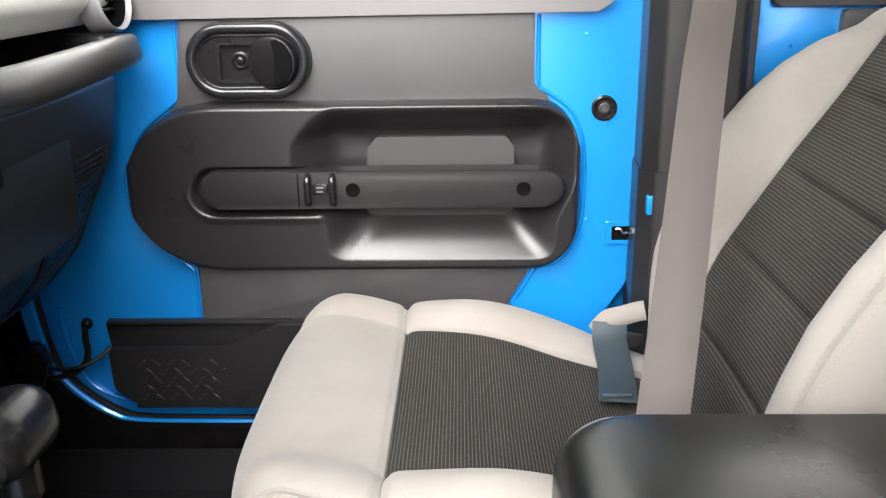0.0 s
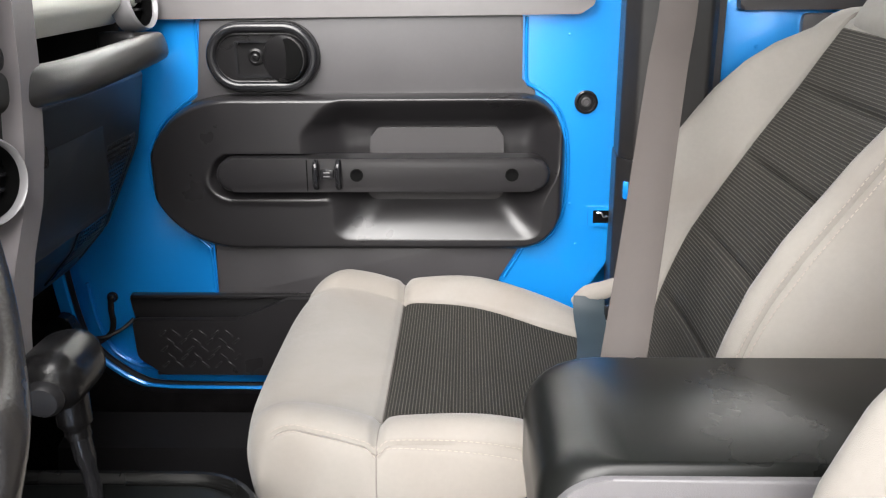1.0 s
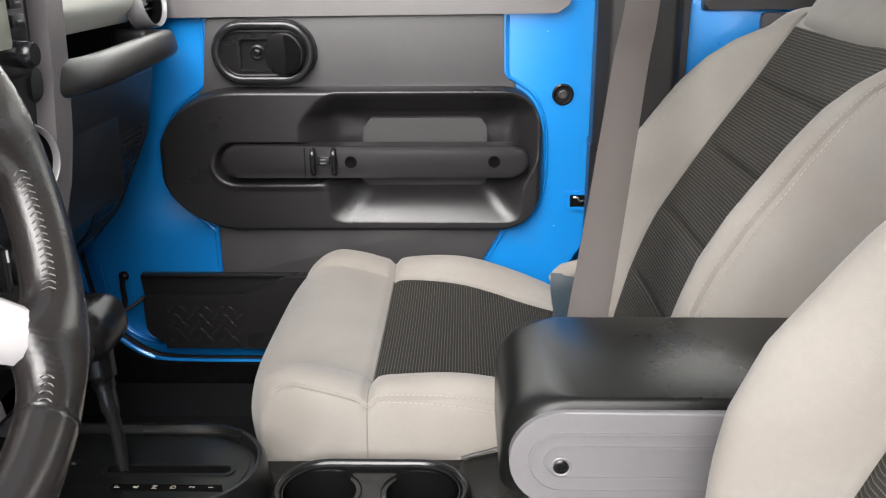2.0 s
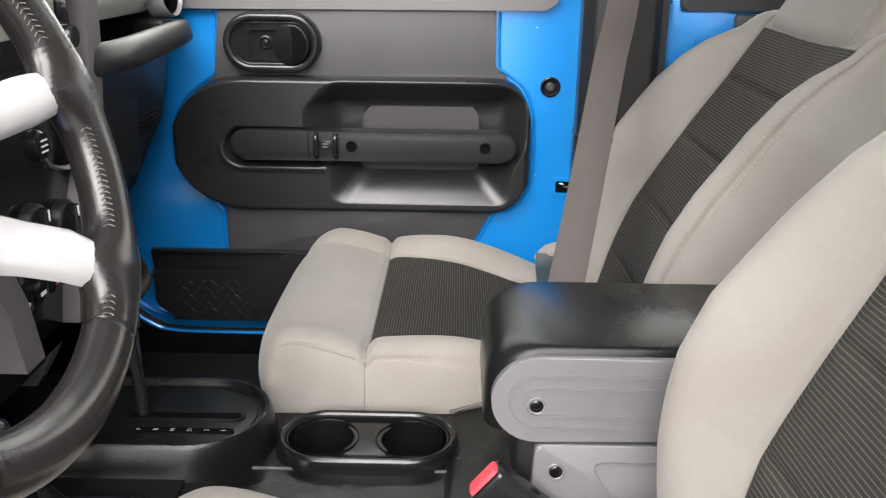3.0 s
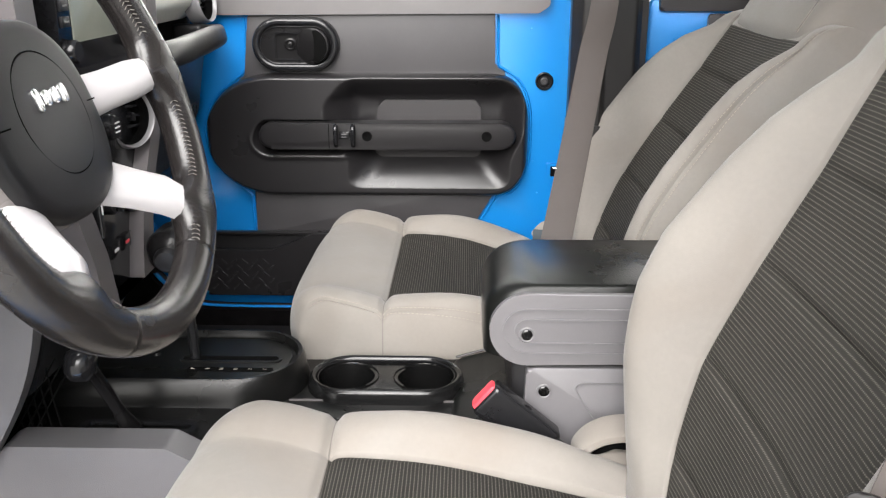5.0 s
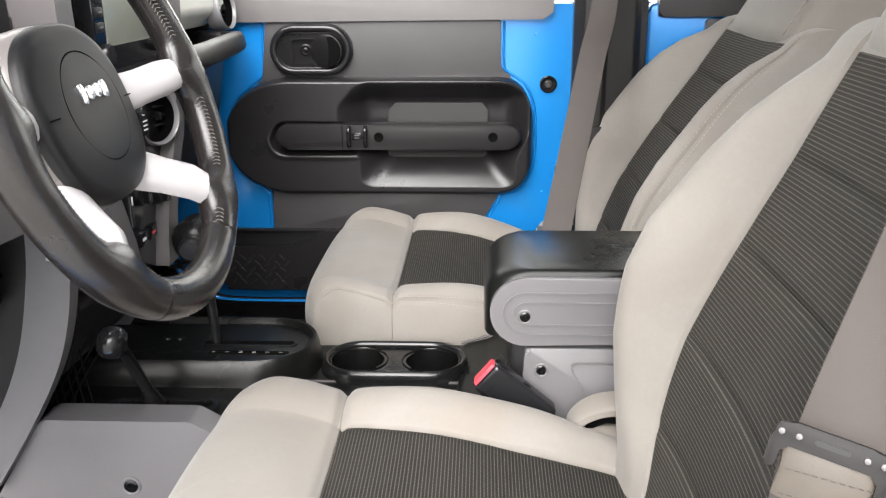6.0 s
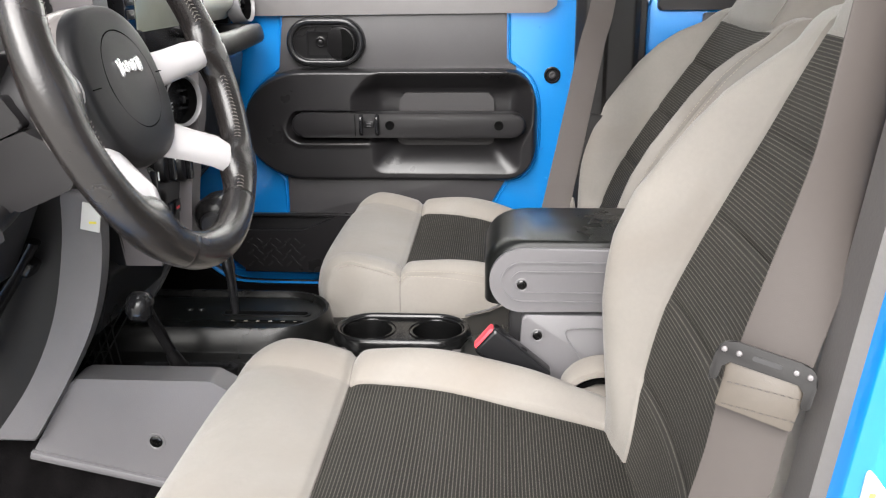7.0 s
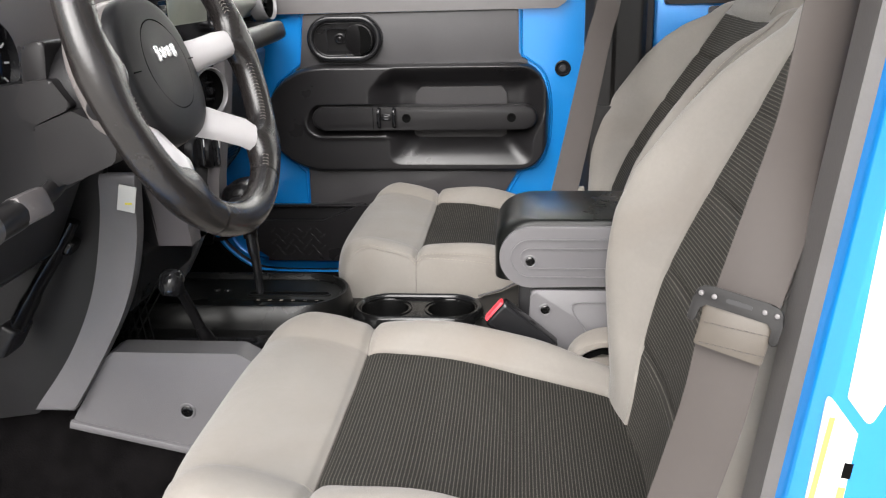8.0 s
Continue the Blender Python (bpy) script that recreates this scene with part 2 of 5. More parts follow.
def lathe(profile, at, axis, n=32, bm=None):
    """A turned form: (radius, height) pairs round an axis through a point."""
    b = bmesh.new()
    rot = Vector((0, 0, 1)).rotation_difference(Vector(axis).normalized()).to_matrix().to_4x4()
    rows = []
    for r, h in profile:
        rows.append([b.verts.new((max(r, 1e-5) * math.cos(2 * math.pi * k / n), max(r, 1e-5) * math.sin(2 * math.pi * k / n), h)) for k in range(n)])
    for a, c in zip(rows, rows[1:]):
        for k in range(n):
            b.faces.new((a[k], a[(k + 1) % n], c[(k + 1) % n], c[k]))
    for row in (rows[0], rows[-1]):
        b.faces.new(row)
    b.transform(Matrix.Translation(at) @ rot)
    return add(bm, b) if bm else b


def spline(pts, n=8, closed=False):
    """Points along a smooth curve through the given ones."""
    P = [Vector(p) for p in pts]
    out = []
    last = len(P) if closed else len(P) - 1
    for i in range(last):
        if closed:
            a, b, c, d = P[i - 1], P[i], P[(i + 1) % len(P)], P[(i + 2) % len(P)]
        else:
            a, b, c, d = P[max(i - 1, 0)], P[i], P[i + 1], P[min(i + 2, len(P) - 1)]
        for k in range(n):
            t = k / n
            out.append(0.5 * ((2 * b) + (c - a) * t + (2 * a - 5 * b + 4 * c - d) * t * t + (3 * b - a - 3 * c + d) * t ** 3))
    if not closed:
        out.append(P[-1])
    return out


def sweep(path, section, side=None, closed=False, bm=None, scale=None):
    """A section of (across, out) pairs carried along a path. side: the across direction at each point."""
    b = bmesh.new()
    n, k = len(path), len(section)
    rows = []
    prev = None
    for i, p in enumerate(path):
        if closed:
            t = (path[(i + 1) % n] - path[i - 1]).normalized()
        else:
            t = (path[min(i + 1, n - 1)] - path[max(i - 1, 0)]).normalized()
        if side is not None:
            s = Vector(side[i] if isinstance(side, list) else side)
        else:
            s = prev if prev is not None else (Vector((0, 0, 1)).cross(t) if abs(t.z) < 0.9 else Vector((0, 1, 0)).cross(t))
        s = (s - t * s.dot(t)).normalized()
        prev = s
        o = t.cross(s)
        f = scale[i] if scale else 1.0
        rows.append([b.verts.new(p + s * (a * f) + o * (c * f)) for a, c in section])
    for i in range(n if closed else n - 1):
        r0, r1 = rows[i], rows[(i + 1) % n]
        for j in range(k):
            b.faces.new((r0[j], r0[(j + 1) % k], r1[(j + 1) % k], r1[j]))
    if not closed:
        b.faces.new(rows[0])
        b.faces.new(rows[-1][::-1])
    return add(bm, b) if bm else b


def oval(a, c, n=14):
    return [(a * math.cos(2 * math.pi * i / n), c * math.sin(2 * math.pi * i / n)) for i in range(n)]


def strap(width, thick):
    r = thick / 2
    w = width / 2
    return [(-w, -r * 0.5), (-w + r, -r), (w - r, -r), (w, -r * 0.5), (w, r * 0.5), (w - r, r), (-w + r, r), (-w, r * 0.5)]


def stitches(path, length, gap, radius, normal):
    """Short raised threads in a row along a path."""
    b = bmesh.new()
    todo, acc, start = 0.0, 0.0, None
    for p, q in zip(path, path[1:]):
        seg = (q - p).length
        if seg < 1e-6:
            continue
        d = (q - p) / seg
        pos = todo
        while pos < seg:
            a = p + d * pos
            s = d.cross(Vector(normal)).normalized()
            o = s.cross(d).normalized()
            mat = Matrix.Translation(a + d * length / 2) @ Matrix((d, s, o)).transposed().to_4x4()
            bmesh.ops.create_cone(b, cap_ends=True, segments=5, radius1=radius, radius2=radius, depth=length,
                                  matrix=mat @ Matrix.Rotation(math.pi / 2, 4, "Y"))
            pos += length + gap
        todo = pos - seg
    return b


def smooth(a, b, x):
    t = min(1, max(0, (x - a) / (b - a)))
    return t * t * (3 - 2 * t)


def screw(name, parent, at, axis, r=0.007, label="black screw in a pale cup"):
    s = part(name, lathe([(r * 1.30, 0), (r * 1.30, 0.0010), (r * 1.15, 0.0016), (r * 0.98, 0.0006), (0, 0.0006)], at, axis, 24), "grey", parent, label)
    part("screw_head", lathe([(r * 0.92, 0.0), (r * 0.92, 0.0014), (r * 0.70, 0.0024), (r * 0.40, 0.0024), (r * 0.34, 0.0010), (0, 0.0010)], at, axis, 16), "well", s)
    return s


# ---- setting ----
YC = 0.76      # the vehicle's centre line
DOOR = 1.50    # inner skin of the passenger door

tagged(link("ground", block((400, 400, 0.2), (0, 0, -0.1), 0), "ground"), "pale concrete ground under the vehicle", "ground", kind="structure")
# unseen white wall, added to close the place and bounce light
tagged(link("wall_east", block((14, 0.2, 5.0), (0, 5.2, 2.5), 0.01), "wall"), "plain white wall, unseen, added beside the vehicle to reflect light", "wall", kind="structure")


def body_shell():
    """The painted tub, an added unseen roof, windscreen frame and floor."""
    root = thing("vehicle_body", (0, YC, 0.45), "blue off-road vehicle body with open driver doorway", "vehicle body", kind="structure")
    part("floor_pan", prism([(-1.05, 0.06), (1.5, 0.06), (1.5, 1.46), (-1.05, 1.46)], "xy", 0.46, 0.50, 0.004), "carpet", root, "black carpeted floor")
    # painted sill below the passenger door, curving up into the front post
    path = spline([(-0.622, 1.475, 1.30), (-0.624, 1.475, 0.95), (-0.608, 1.475, 0.79), (-0.588, 1.475, 0.748), (-0.556, 1.475, 0.714), (-0.516, 1.475, 0.687), (-0.476, 1.475, 0.676), (-0.36, 1.475, 0.673), (0.0, 1.475, 0.673), (0.6, 1.475, 0.673)], 8)
    sec = [(-0.011, -0.016), (-0.011, 0.003), (-0.008, 0.006), (-0.003, 0.005), (-0.001, -0.006), (0.035, -0.008), (0.035, -0.016)]
    part("sill", sweep(path, sec, side=(0, 1, 0)), "blue", root, "glossy blue door sill")
    part("sill_cover", prism([(1.33, 0.50), (1.452, 0.50), (1.452, 0.640), (1.36, 0.62)], "yz", -0.62, 0.7, 0.006), "trim_dark", root, "black plastic sill cover")
    low = [p for p in path if p.z < 0.80]
    edge = [(p.x - 0.004 * (q - p).normalized().z, p.z + 0.002 + 0.004 * (q - p).normalized().z) for p, q in zip(low, low[1:])]
    part("kick_trim", prism([(-1.0, 0.80), (-0.65, 0.81)] + [(x - 0.004, z) for x, z in edge] + [(0.7, 0.670), (0.7, 0.5), (-1.0, 0.5)], "xz", 1.446, 1.4635, 0.003), "carpet", root, "black carpeted kick panel")
    part("kick_panel", prism([(-1.0, 0.5), (-0.63, 0.5), (-0.64, 0.78), (-0.67, 1.0), (-1.0, 1.0)], "xz", 1.47, 1.50, 0.004), "carpet", root)
    part("seal", sweep([p + Vector((0.002, 0.012, -0.001)) for p in path], oval(0.005, 0.005, 8), side=(0, 1, 0)), "trim_dark", root, "black rubber door seal")
    part("bulkhead", prism([(-1.12, 0.46), (-1.02, 0.46), (-0.95, 0.75), (-0.98, 1.32), (-1.12, 1.32)], "xz", 0.04, 1.48, 0.005), "carpet", root)
    part("scuttle", prism([(-1.12, 1.32), (-0.86, 1.32), (-0.90, 1.37), (-1.12, 1.37)], "xz", 0.02, 1.50, 0.005), "trim_dark", root)
    part("tailgate", prism([(1.55, 0.46), (1.60, 0.46), (1.60, 1.36), (1.55, 1.36)], "xz", 0.04, 1.52, 0.006), "trim_dark", root)
    part("windscreen_header", prism([(-0.66, 1.84), (-0.58, 1.84), (-0.58, 1.90), (-0.66, 1.90)], "xz", 0.03, 1.5, 0.01), "trim_dark", root)
    for y in (0.055, 1.465):
        part("windscreen_post", sweep([Vector((-0.90, y, 1.34)), Vector((-0.63, y, 1.86))], oval(0.03, 0.035, 10)), "blue", root)
    # rear quarter and sill on the driver side
    part("quarter_panel", prism(rounded([(0.50, 0.46), (1.6, 0.46), (1.6, 1.36), (0.50, 1.36)], 0.03), "xz", -0.03, 0.03, 0.006), "blue", root)
    part("driver_sill", prism([(-0.03, 0.48), (0.10, 0.48), (0.09, 0.60), (-0.02, 0.60)], "yz", -0.75, 0.5, 0.01), "blue", root)
    part("outer_skin", prism(rounded([(-1.1, 0.44), (1.6, 0.44), (1.6, 1.335), (-1.1, 1.335)], 0.03), "xz", 1.558, 1.582, 0.006), "blue", root)
    part("cowl_side", prism([(-1.12, 0.44), (-0.60, 0.44), (-0.60, 1.34), (-1.12, 1.34)], "xz", 1.512, 1.552, 0.006), "blue", root)
    # unseen hard top added over the cabin for shade, pale inside, with open window bands at the sides
    roof = rounded([(-0.02, 1.86), (0.06, 1.925), (1.46, 1.925), (1.56, 1.86), (1.56, 1.835), (1.44, 1.895), (0.08, 1.895), (-0.02, 1.835)], [0.03, 0.08, 0.08, 0.03, 0, 0.08, 0.08, 0])
    part("hard_top", prism(roof, "yz", 0.10, 1.62, 0.006), "headliner", root, "pale lined hard top, unseen, added to shade the cabin")
    for y in (0.02, 1.50):
        part("rear_post", prism([(1.45, 1.34), (1.62, 1.34), (1.62, 1.85), (1.50, 1.85)], "xz", y - 0.02, y + 0.02, 0.006), "trim_dark", root)
    # road wheels that carry the body
    for x, y, s in ((-1.38, -0.02, -1), (-1.38, 1.54, 1), (1.28, -0.02, -1), (1.28, 1.54, 1)):
        w = part("wheel", lathe([(0.20, -0.10), (0.21, 0.09), (0.17, 0.10), (0.06, 0.07), (0.05, 0.09), (0, 0.09)], (x, y, 0.37), (0, s, 0), 28), "silver", root, "silver road wheel")
        part("tyre", lathe([(0.21, -0.11), (0.33, -0.12), (0.362, -0.09), (0.37, 0.0), (0.362, 0.09), (0.33, 0.12), (0.21, 0.11)], (x, y, 0.37), (0, s, 0), 36), "tyre", w)
    for x in (-1.38, 1.28):
        part("axle", lathe([(0.04, -0.80), (0.06, -0.1), (0.06, 0.1), (0.04, 0.80)], (x, 0.76, 0.37), (0, 1, 0), 16), "trim_dark", root)
    for y in (0.42, 1.10):
        part("frame_rail", block((3.2, 0.07, 0.12), (0.0, y, 0.40), 0.01), "trim_dark", root)
    # plain bonnet and wings ahead of the windscreen
    part("bonnet", prism(rounded([(0.20, 0.80), (0.17, 1.20), (0.26, 1.27), (1.26, 1.27), (1.35, 1.20), (1.32, 0.80)], [0, 0.06, 0.08, 0.08, 0.06, 0]), "yz", -1.95, -1.12, 0.02, 3), "blue", root)
    for y0, y1 in ((-0.10, 0.19), (1.33, 1.62)):
        part("wing", prism(rounded([(-1.92, 0.84), (-1.92, 0.98), (-1.05, 0.98), (-0.92, 0.66), (-1.0, 0.62), (-1.10, 0.84)], 0.04), "xz", y0, y1, 0.012), "trim_dark", root)
    settle(root)
    return root


body_shell()


def radial(poly, c, n):
    """An outline sampled at even angles round a point inside it."""
    out = []
    for k in range(n):
        a = 2 * math.pi * (k + 0.5) / n
        d = (math.cos(a), math.sin(a))
        best = 0.0
        for i in range(len(poly)):
            p, q = poly[i - 1], poly[i]
            ex, ey = q[0] - p[0], q[1] - p[1]
            det = ex * d[1] - ey * d[0]
            if abs(det) < 1e-12:
                continue
            t = (ex * (p[1] - c[1]) - ey * (p[0] - c[0])) / det
            u = (d[0] * (p[1] - c[1]) - d[1] * (p[0] - c[0])) / det
            if t > 0 and -1e-6 <= u <= 1 + 1e-6:
                best = max(best, t)
        out.append((c[0] + d[0] * best, c[1] + d[1] * best))
    return out


def passenger_door():
    root = thing("passenger_door", (-0.15, DOOR, 0.66), "closed bright blue door with charcoal plastic trim panels", "car door")
    shell = rounded([(-0.605, 1.335), (0.312, 1.335), (0.302, 1.10), (0.298, 0.90), (0.262, 0.845), (0.215, 0.655), (-0.43, 0.645), (-0.545, 0.665), (-0.597, 0.75), (-0.606, 0.90)], [0.01, 0.02, 0, 0.03, 0.05, 0.05, 0.03, 0.04, 0.04, 0.05])
    hole = rounded([(-0.41, 0.945), (0.208, 0.945), (0.208, 1.172), (-0.41, 1.172)], 0.07)
    part("door_shell", frame_plate(radial(shell, (-0.1, 1.05), 220), radial(hole, (-0.1, 1.05), 220), "xz", DOOR, DOOR + 0.05, 0.006), "blue", root, "glossy blue painted door shell")
    hem = spline([(-0.592, DOOR - 0.002, 0.86), (-0.584, DOOR - 0.002, 0.79), (-0.560, DOOR - 0.002, 0.733), (-0.515, DOOR - 0.002, 0.703), (-0.45, DOOR - 0.002, 0.694), (-0.36, DOOR - 0.002, 0.692), (-0.1, DOOR - 0.002, 0.694), (0.20, DOOR - 0.002, 0.697)], 6)
    part("door_hem", sweep(hem, oval(0.0045, 0.0035, 8), side=[Vector((0, 1, 0))] * len(hem)), "blue", root)
    # waist rail below the glass
    part("waist_rail", prism(rounded([(-0.44, 1.300), (0.235, 1.304), (0.256, 1.318), (0.258, 1.352), (-0.44, 1.352)], [0.004, 0.012, 0.012, 0.004, 0.004]), "xz", DOOR - 0.020, DOOR + 0.02, 0.007, 3), "rail", root, "charcoal grey waist rail")
    part("glass_pane", block((0.78, 0.004, 0.52), (-0.10, DOOR + 0.03, 1.60), 0), "glass", root).visible_shadow = False
    part("window_frame", frame_plate(rounded([(-0.62, 1.34), (0.33, 1.34), (0.33, 1.90), (-0.42, 1.90)], 0.04), rounded([(-0.56, 1.37), (0.29, 1.37), (0.29, 1.86), (-0.39, 1.86)], 0.04), "xz", DOOR + 0.01, DOOR + 0.05, 0.004), "trim_dark", root)
    # flat upper and lower trim panels
    up = rounded([(-0.352, 1.299), (0.148, 1.303), (0.149, 1.198), (0.170, 1.188), (0.170, 1.171), (-0.380, 1.171), (-0.366, 1.180)], [0.004, 0.004, 0.012, 0.006, 0, 0, 0.008])
    part("upper_panel", prism(up, "xz", DOOR - 0.010, DOOR + 0.004, 0.004), "trim", root)
    low = rounded([(-0.362, 0.96), (-0.362, 0.832), (-0.10, 0.780), (0.09, 0.78), (0.118, 0.876), (0.150, 0.930), (0.150, 0.96)], [0, 0.005, 0, 0, 0.01, 0.012, 0])
    part("lower_panel", prism(low, "xz", DOOR - 0.010, DOOR + 0.004, 0.004), "trim", root)

    # the long rounded armrest moulding with its scooped hollow
    xl, xr, zc = -0.452, 0.220, 1.056

    def half(x):
        a = 0.1285
        if x < xl + 0.15:
            t = (xl + 0.15 - x) / 0.15
            return a * math.sqrt(max(0.0, 1 - t ** 2.15))
        if x > xr - 0.085:
            t = (x - xr + 0.085) / 0.085
            return a * max(0.0, 1 - t ** 2.7) ** (1 / 2.7)
        return a

    def mask(v, lo, hi, e0, e1):
        return smooth(lo, lo + e0, v) * (1 - smooth(hi - e1, hi, v))

    def soft_min(vals, k=0.16):
        """The least of several values, its corners rounded off."""
        out = vals[0]
        for v in vals[1:]:
            h = max(k - abs(out - v), 0) / k
            out = min(out, v) - h * h * k * 0.25
        return out

    def depth(x, z, d):
        e = min(1, d / 0.012)
        out = 0.031 * math.sqrt(max(0.0, 1 - (1 - e) ** 2)) + 0.004
        # hollow behind the bar: a planar ledge below, steep walls above and beside it
        up = smooth(0.995, 1.080, z)
        x0, run0 = -0.1445 - 0.0475 * up, 0.056 - 0.014 * up
        x1, run1 = 0.178 + 0.029 * up, 0.061 - 0.025 * up
        face = soft_min([(z - 0.9480) / 0.072, (1.1785 - z) / 0.052, (x - x0 + 0.012) / (run0 + 0.024), (x1 + 0.006 - x) / (run1 + 0.012)], 0.42)
        # rounded upper corners
        for cx, s_ in ((x0 + 0.062, -1), (x1 - 0.045, 1)):
            r = 0.062 if s_ < 0 else 0.045
            if (x - cx) * s_ > 0 and z > 1.1765 - r:
                part_ = smooth(1.1765 - r, 1.1765 - r + 0.036, z) * smooth(0.0, 0.020, (x - cx) * s_)
                face += part_ * (min(face, (r - math.hypot(x - cx, z - 1.1765 + r)) / 0.050) - face)
        face = max(0.0, soft_min([face, 1.0], 0.30))
        hollow = 0.050 * (0.62 * face + 0.38 * smooth(0.0, 1.0, face)) * smooth(0.002, 0.010, d)
        # sunk channel round the bar's front end, wider above than below
        gx = max(-0.316 - x, 0.0)
        dz = z - 1.0565
        g = math.hypot(gx, dz * (0.93 if dz > 0 else 1.0))
        fade = 1 - smooth(-0.190, -0.125, x)
        under = 1 - smooth(-0.02, 0.016, dz)
        hollow = max(hollow, 0.015 * (1 - smooth(0.0262, 0.0345 + 0.0050 * under, g)) * fade)
        out += 0.0022 * math.exp(-((g - 0.0425) / 0.005) ** 2) * fade * under
        return max(out - hollow, -0.030)

    b = bmesh.new()
    nx, nz = 280, 130
    rows = []
    for i in range(nx + 1):
        x = xl + (xr - xl) * (0.5 - 0.5 * math.cos(math.pi * i / nx))
        h = half(x)
        row = []
        for j in range(nz + 1):
            q = math.sin((j / nz - 0.5) * math.pi)
            z = zc + q * h
            d = min((1 - abs(q)) * h, (x - xl) * 0.8, (xr - x) * 0.8)
            row.append(b.verts.new((x, DOOR - depth(x, z, max(d, 0)), z)))
        rows.append(row)
    for r0, r1 in zip(rows, rows[1:]):
        for j in range(nz):
            if (r0[j].co - r0[j + 1].co).length + (r1[j].co - r1[j + 1].co).length > 1e-7:
                b.faces.new((r0[j], r0[j + 1], r1[j + 1], r1[j]))
    ext = bmesh.ops.extrude_edge_only(b, edges=[e for e in b.edges if e.is_boundary])
    for v in [g for g in ext["geom"] if isinstance(g, bmesh.types.BMVert)]:
        v.co.y = DOOR + 0.002
    arm = part("armrest_moulding", b, "mould", root, "charcoal moulding with a scooped hollow", crease=0.9)
    part("hollow_plate", prism(rounded([(-0.100, 1.014), (-0.085, 1.008), (0.108, 1.008), (0.122, 1.014), (0.122, 1.112), (0.110, 1.128), (-0.080, 1.128), (-0.094, 1.112)], 0.008), "xz", DOOR + 0.000, DOOR + 0.024, 0.0035), "plate", arm, "paler matt plastic plate")
    part("bar_base", prism(stadium(0.130, 1.0590, 0.108, 0.046), "xz", DOOR - 0.030, DOOR + 0.01, 0.006, 4), "trim_dark", arm)
    # pressed bead in the paint along the edge of the trim
    def bead(pts):
        part("paint_bead", sweep(spline([(x, DOOR - 0.0005, z) for x, z in pts], 5), oval(0.0042, 0.0030, 8), side=[Vector((0, 1, 0))] * (5 * (len(pts) - 1) + 1)), "blue", root)

    left = [(xl + 0.15 * (1 - math.sin(a)) - 0.007 * math.sin(a), zc + (0.1285 + 0.007) * math.cos(a)) for a in [0.50 + 2.1 * k / 12 for k in range(13)]]
    bead([(-0.362, 1.300), (-0.362, 1.24), (-0.364, 1.195), (-0.372, 1.183)] + left[1:-1] + [(-0.374, 0.926), (-0.371, 0.915), (-0.370, 0.87), (-0.370, 0.828), (-0.378, 0.822), (-0.44, 0.822), (-0.50, 0.824)])
    right = [(xr - 0.085 + 0.092 * math.sin(a) ** 0.74, zc + 0.1355 * math.copysign(abs(math.cos(a)) ** 0.74, math.cos(a))) for a in [0.45 + 2.25 * k / 12 for k in range(13)]]
    bead([(0.155, 1.300), (0.155, 1.25), (0.157, 1.203), (0.166, 1.194)] + right + [(0.166, 0.926), (0.156, 0.922), (0.145, 0.904), (0.126, 0.873)])
    # pull bar
    bar = part("pull_bar", prism(stadium(-0.0715, 1.0620, 0.528, 0.054, 16), "xz", DOOR - 0.056, DOOR - 0.016, 0.008, 3), "mould", root, "charcoal moulded pull bar")
    part("joint_line", block((0.0016, 0.002, 0.050), (-0.190, DOOR - 0.0562, 1.0625), 0), "hole", bar)
    for x in (-0.1115, 0.1330):
        part("screw_hole", lathe([(0.0105, 0), (0.0105, 0.0008), (0.009, 0.0010), (0.008, 0.0004), (0, 0.0004)], (x, DOOR - 0.0557, 1.0625), (0, -1, 0), 20), "hole", bar)
    for x in (-0.1755, -0.1400):
        part("switch_guard", sweep(spline([(x, DOOR - 0.052, 1.0415), (x, DOOR - 0.064, 1.0465), (x, DOOR - 0.067, 1.0635), (x, DOOR - 0.064, 1.0805), (x, DOOR - 0.052, 1.0855)], 5), oval(0.0045, 0.004, 8), side=(1, 0, 0)), "gloss", bar)
    rocker = part("switch_rocker", block((0.022, 0.008, 0.016), (-0.158, DOOR - 0.058, 1.0650), 0.003), "gloss", bar)
    for z in (1.062, 1.068):
        part("switch_mark", block((0.010, 0.001, 0.0016), (-0.158, DOOR - 0.0623, z), 0), "grey", rocker)

    # inside release handle
    cx, cz = -0.2545, 1.243
    loop = [Vector((x, DOOR - 0.020, z)) for x, z in stadium(cx, cz, 0.159, 0.090, 24)]
    section = [(0.0115 * math.copysign(abs(math.cos(q)) ** 0.7, math.cos(q)), 0.0085 * math.copysign(abs(math.sin(q)) ** 0.8, math.sin(q))) for q in [2 * math.pi * k / 18 for k in range(18)]]
    bez = part("handle_bezel", sweep(loop, [(a * 1.25, c) for a, c in section], side=(0, 1, 0), closed=True), "gloss", root, "black oval handle surround with a rounded rim")
    part("outer_flange", frame_plate(stadium(cx, cz, 0.177, 0.107, 20), stadium(cx, cz, 0.160, 0.092, 20), "xz", DOOR - 0.015, DOOR - 0.006, 0.003), "satin_black", bez)
    inner = [Vector((x, DOOR - 0.0275, z)) for x, z in stadium(cx, cz - 0.001, 0.1455, 0.0725, 24)]
    part("inner_bead", sweep(inner, oval(0.0016, 0.0016, 6), side=(0, 1, 0), closed=True), "shroud", bez)
    part("handle_cup", prism(stadium(cx, cz, 0.152, 0.078, 20), "xz", DOOR - 0.014, DOOR - 0.004, 0.001), "hole", bez)
    well = rounded([(-0.295, 1.2135), (-0.236, 1.2135), (-0.236, 1.2665), (-0.295, 1.2665)], 0.004)
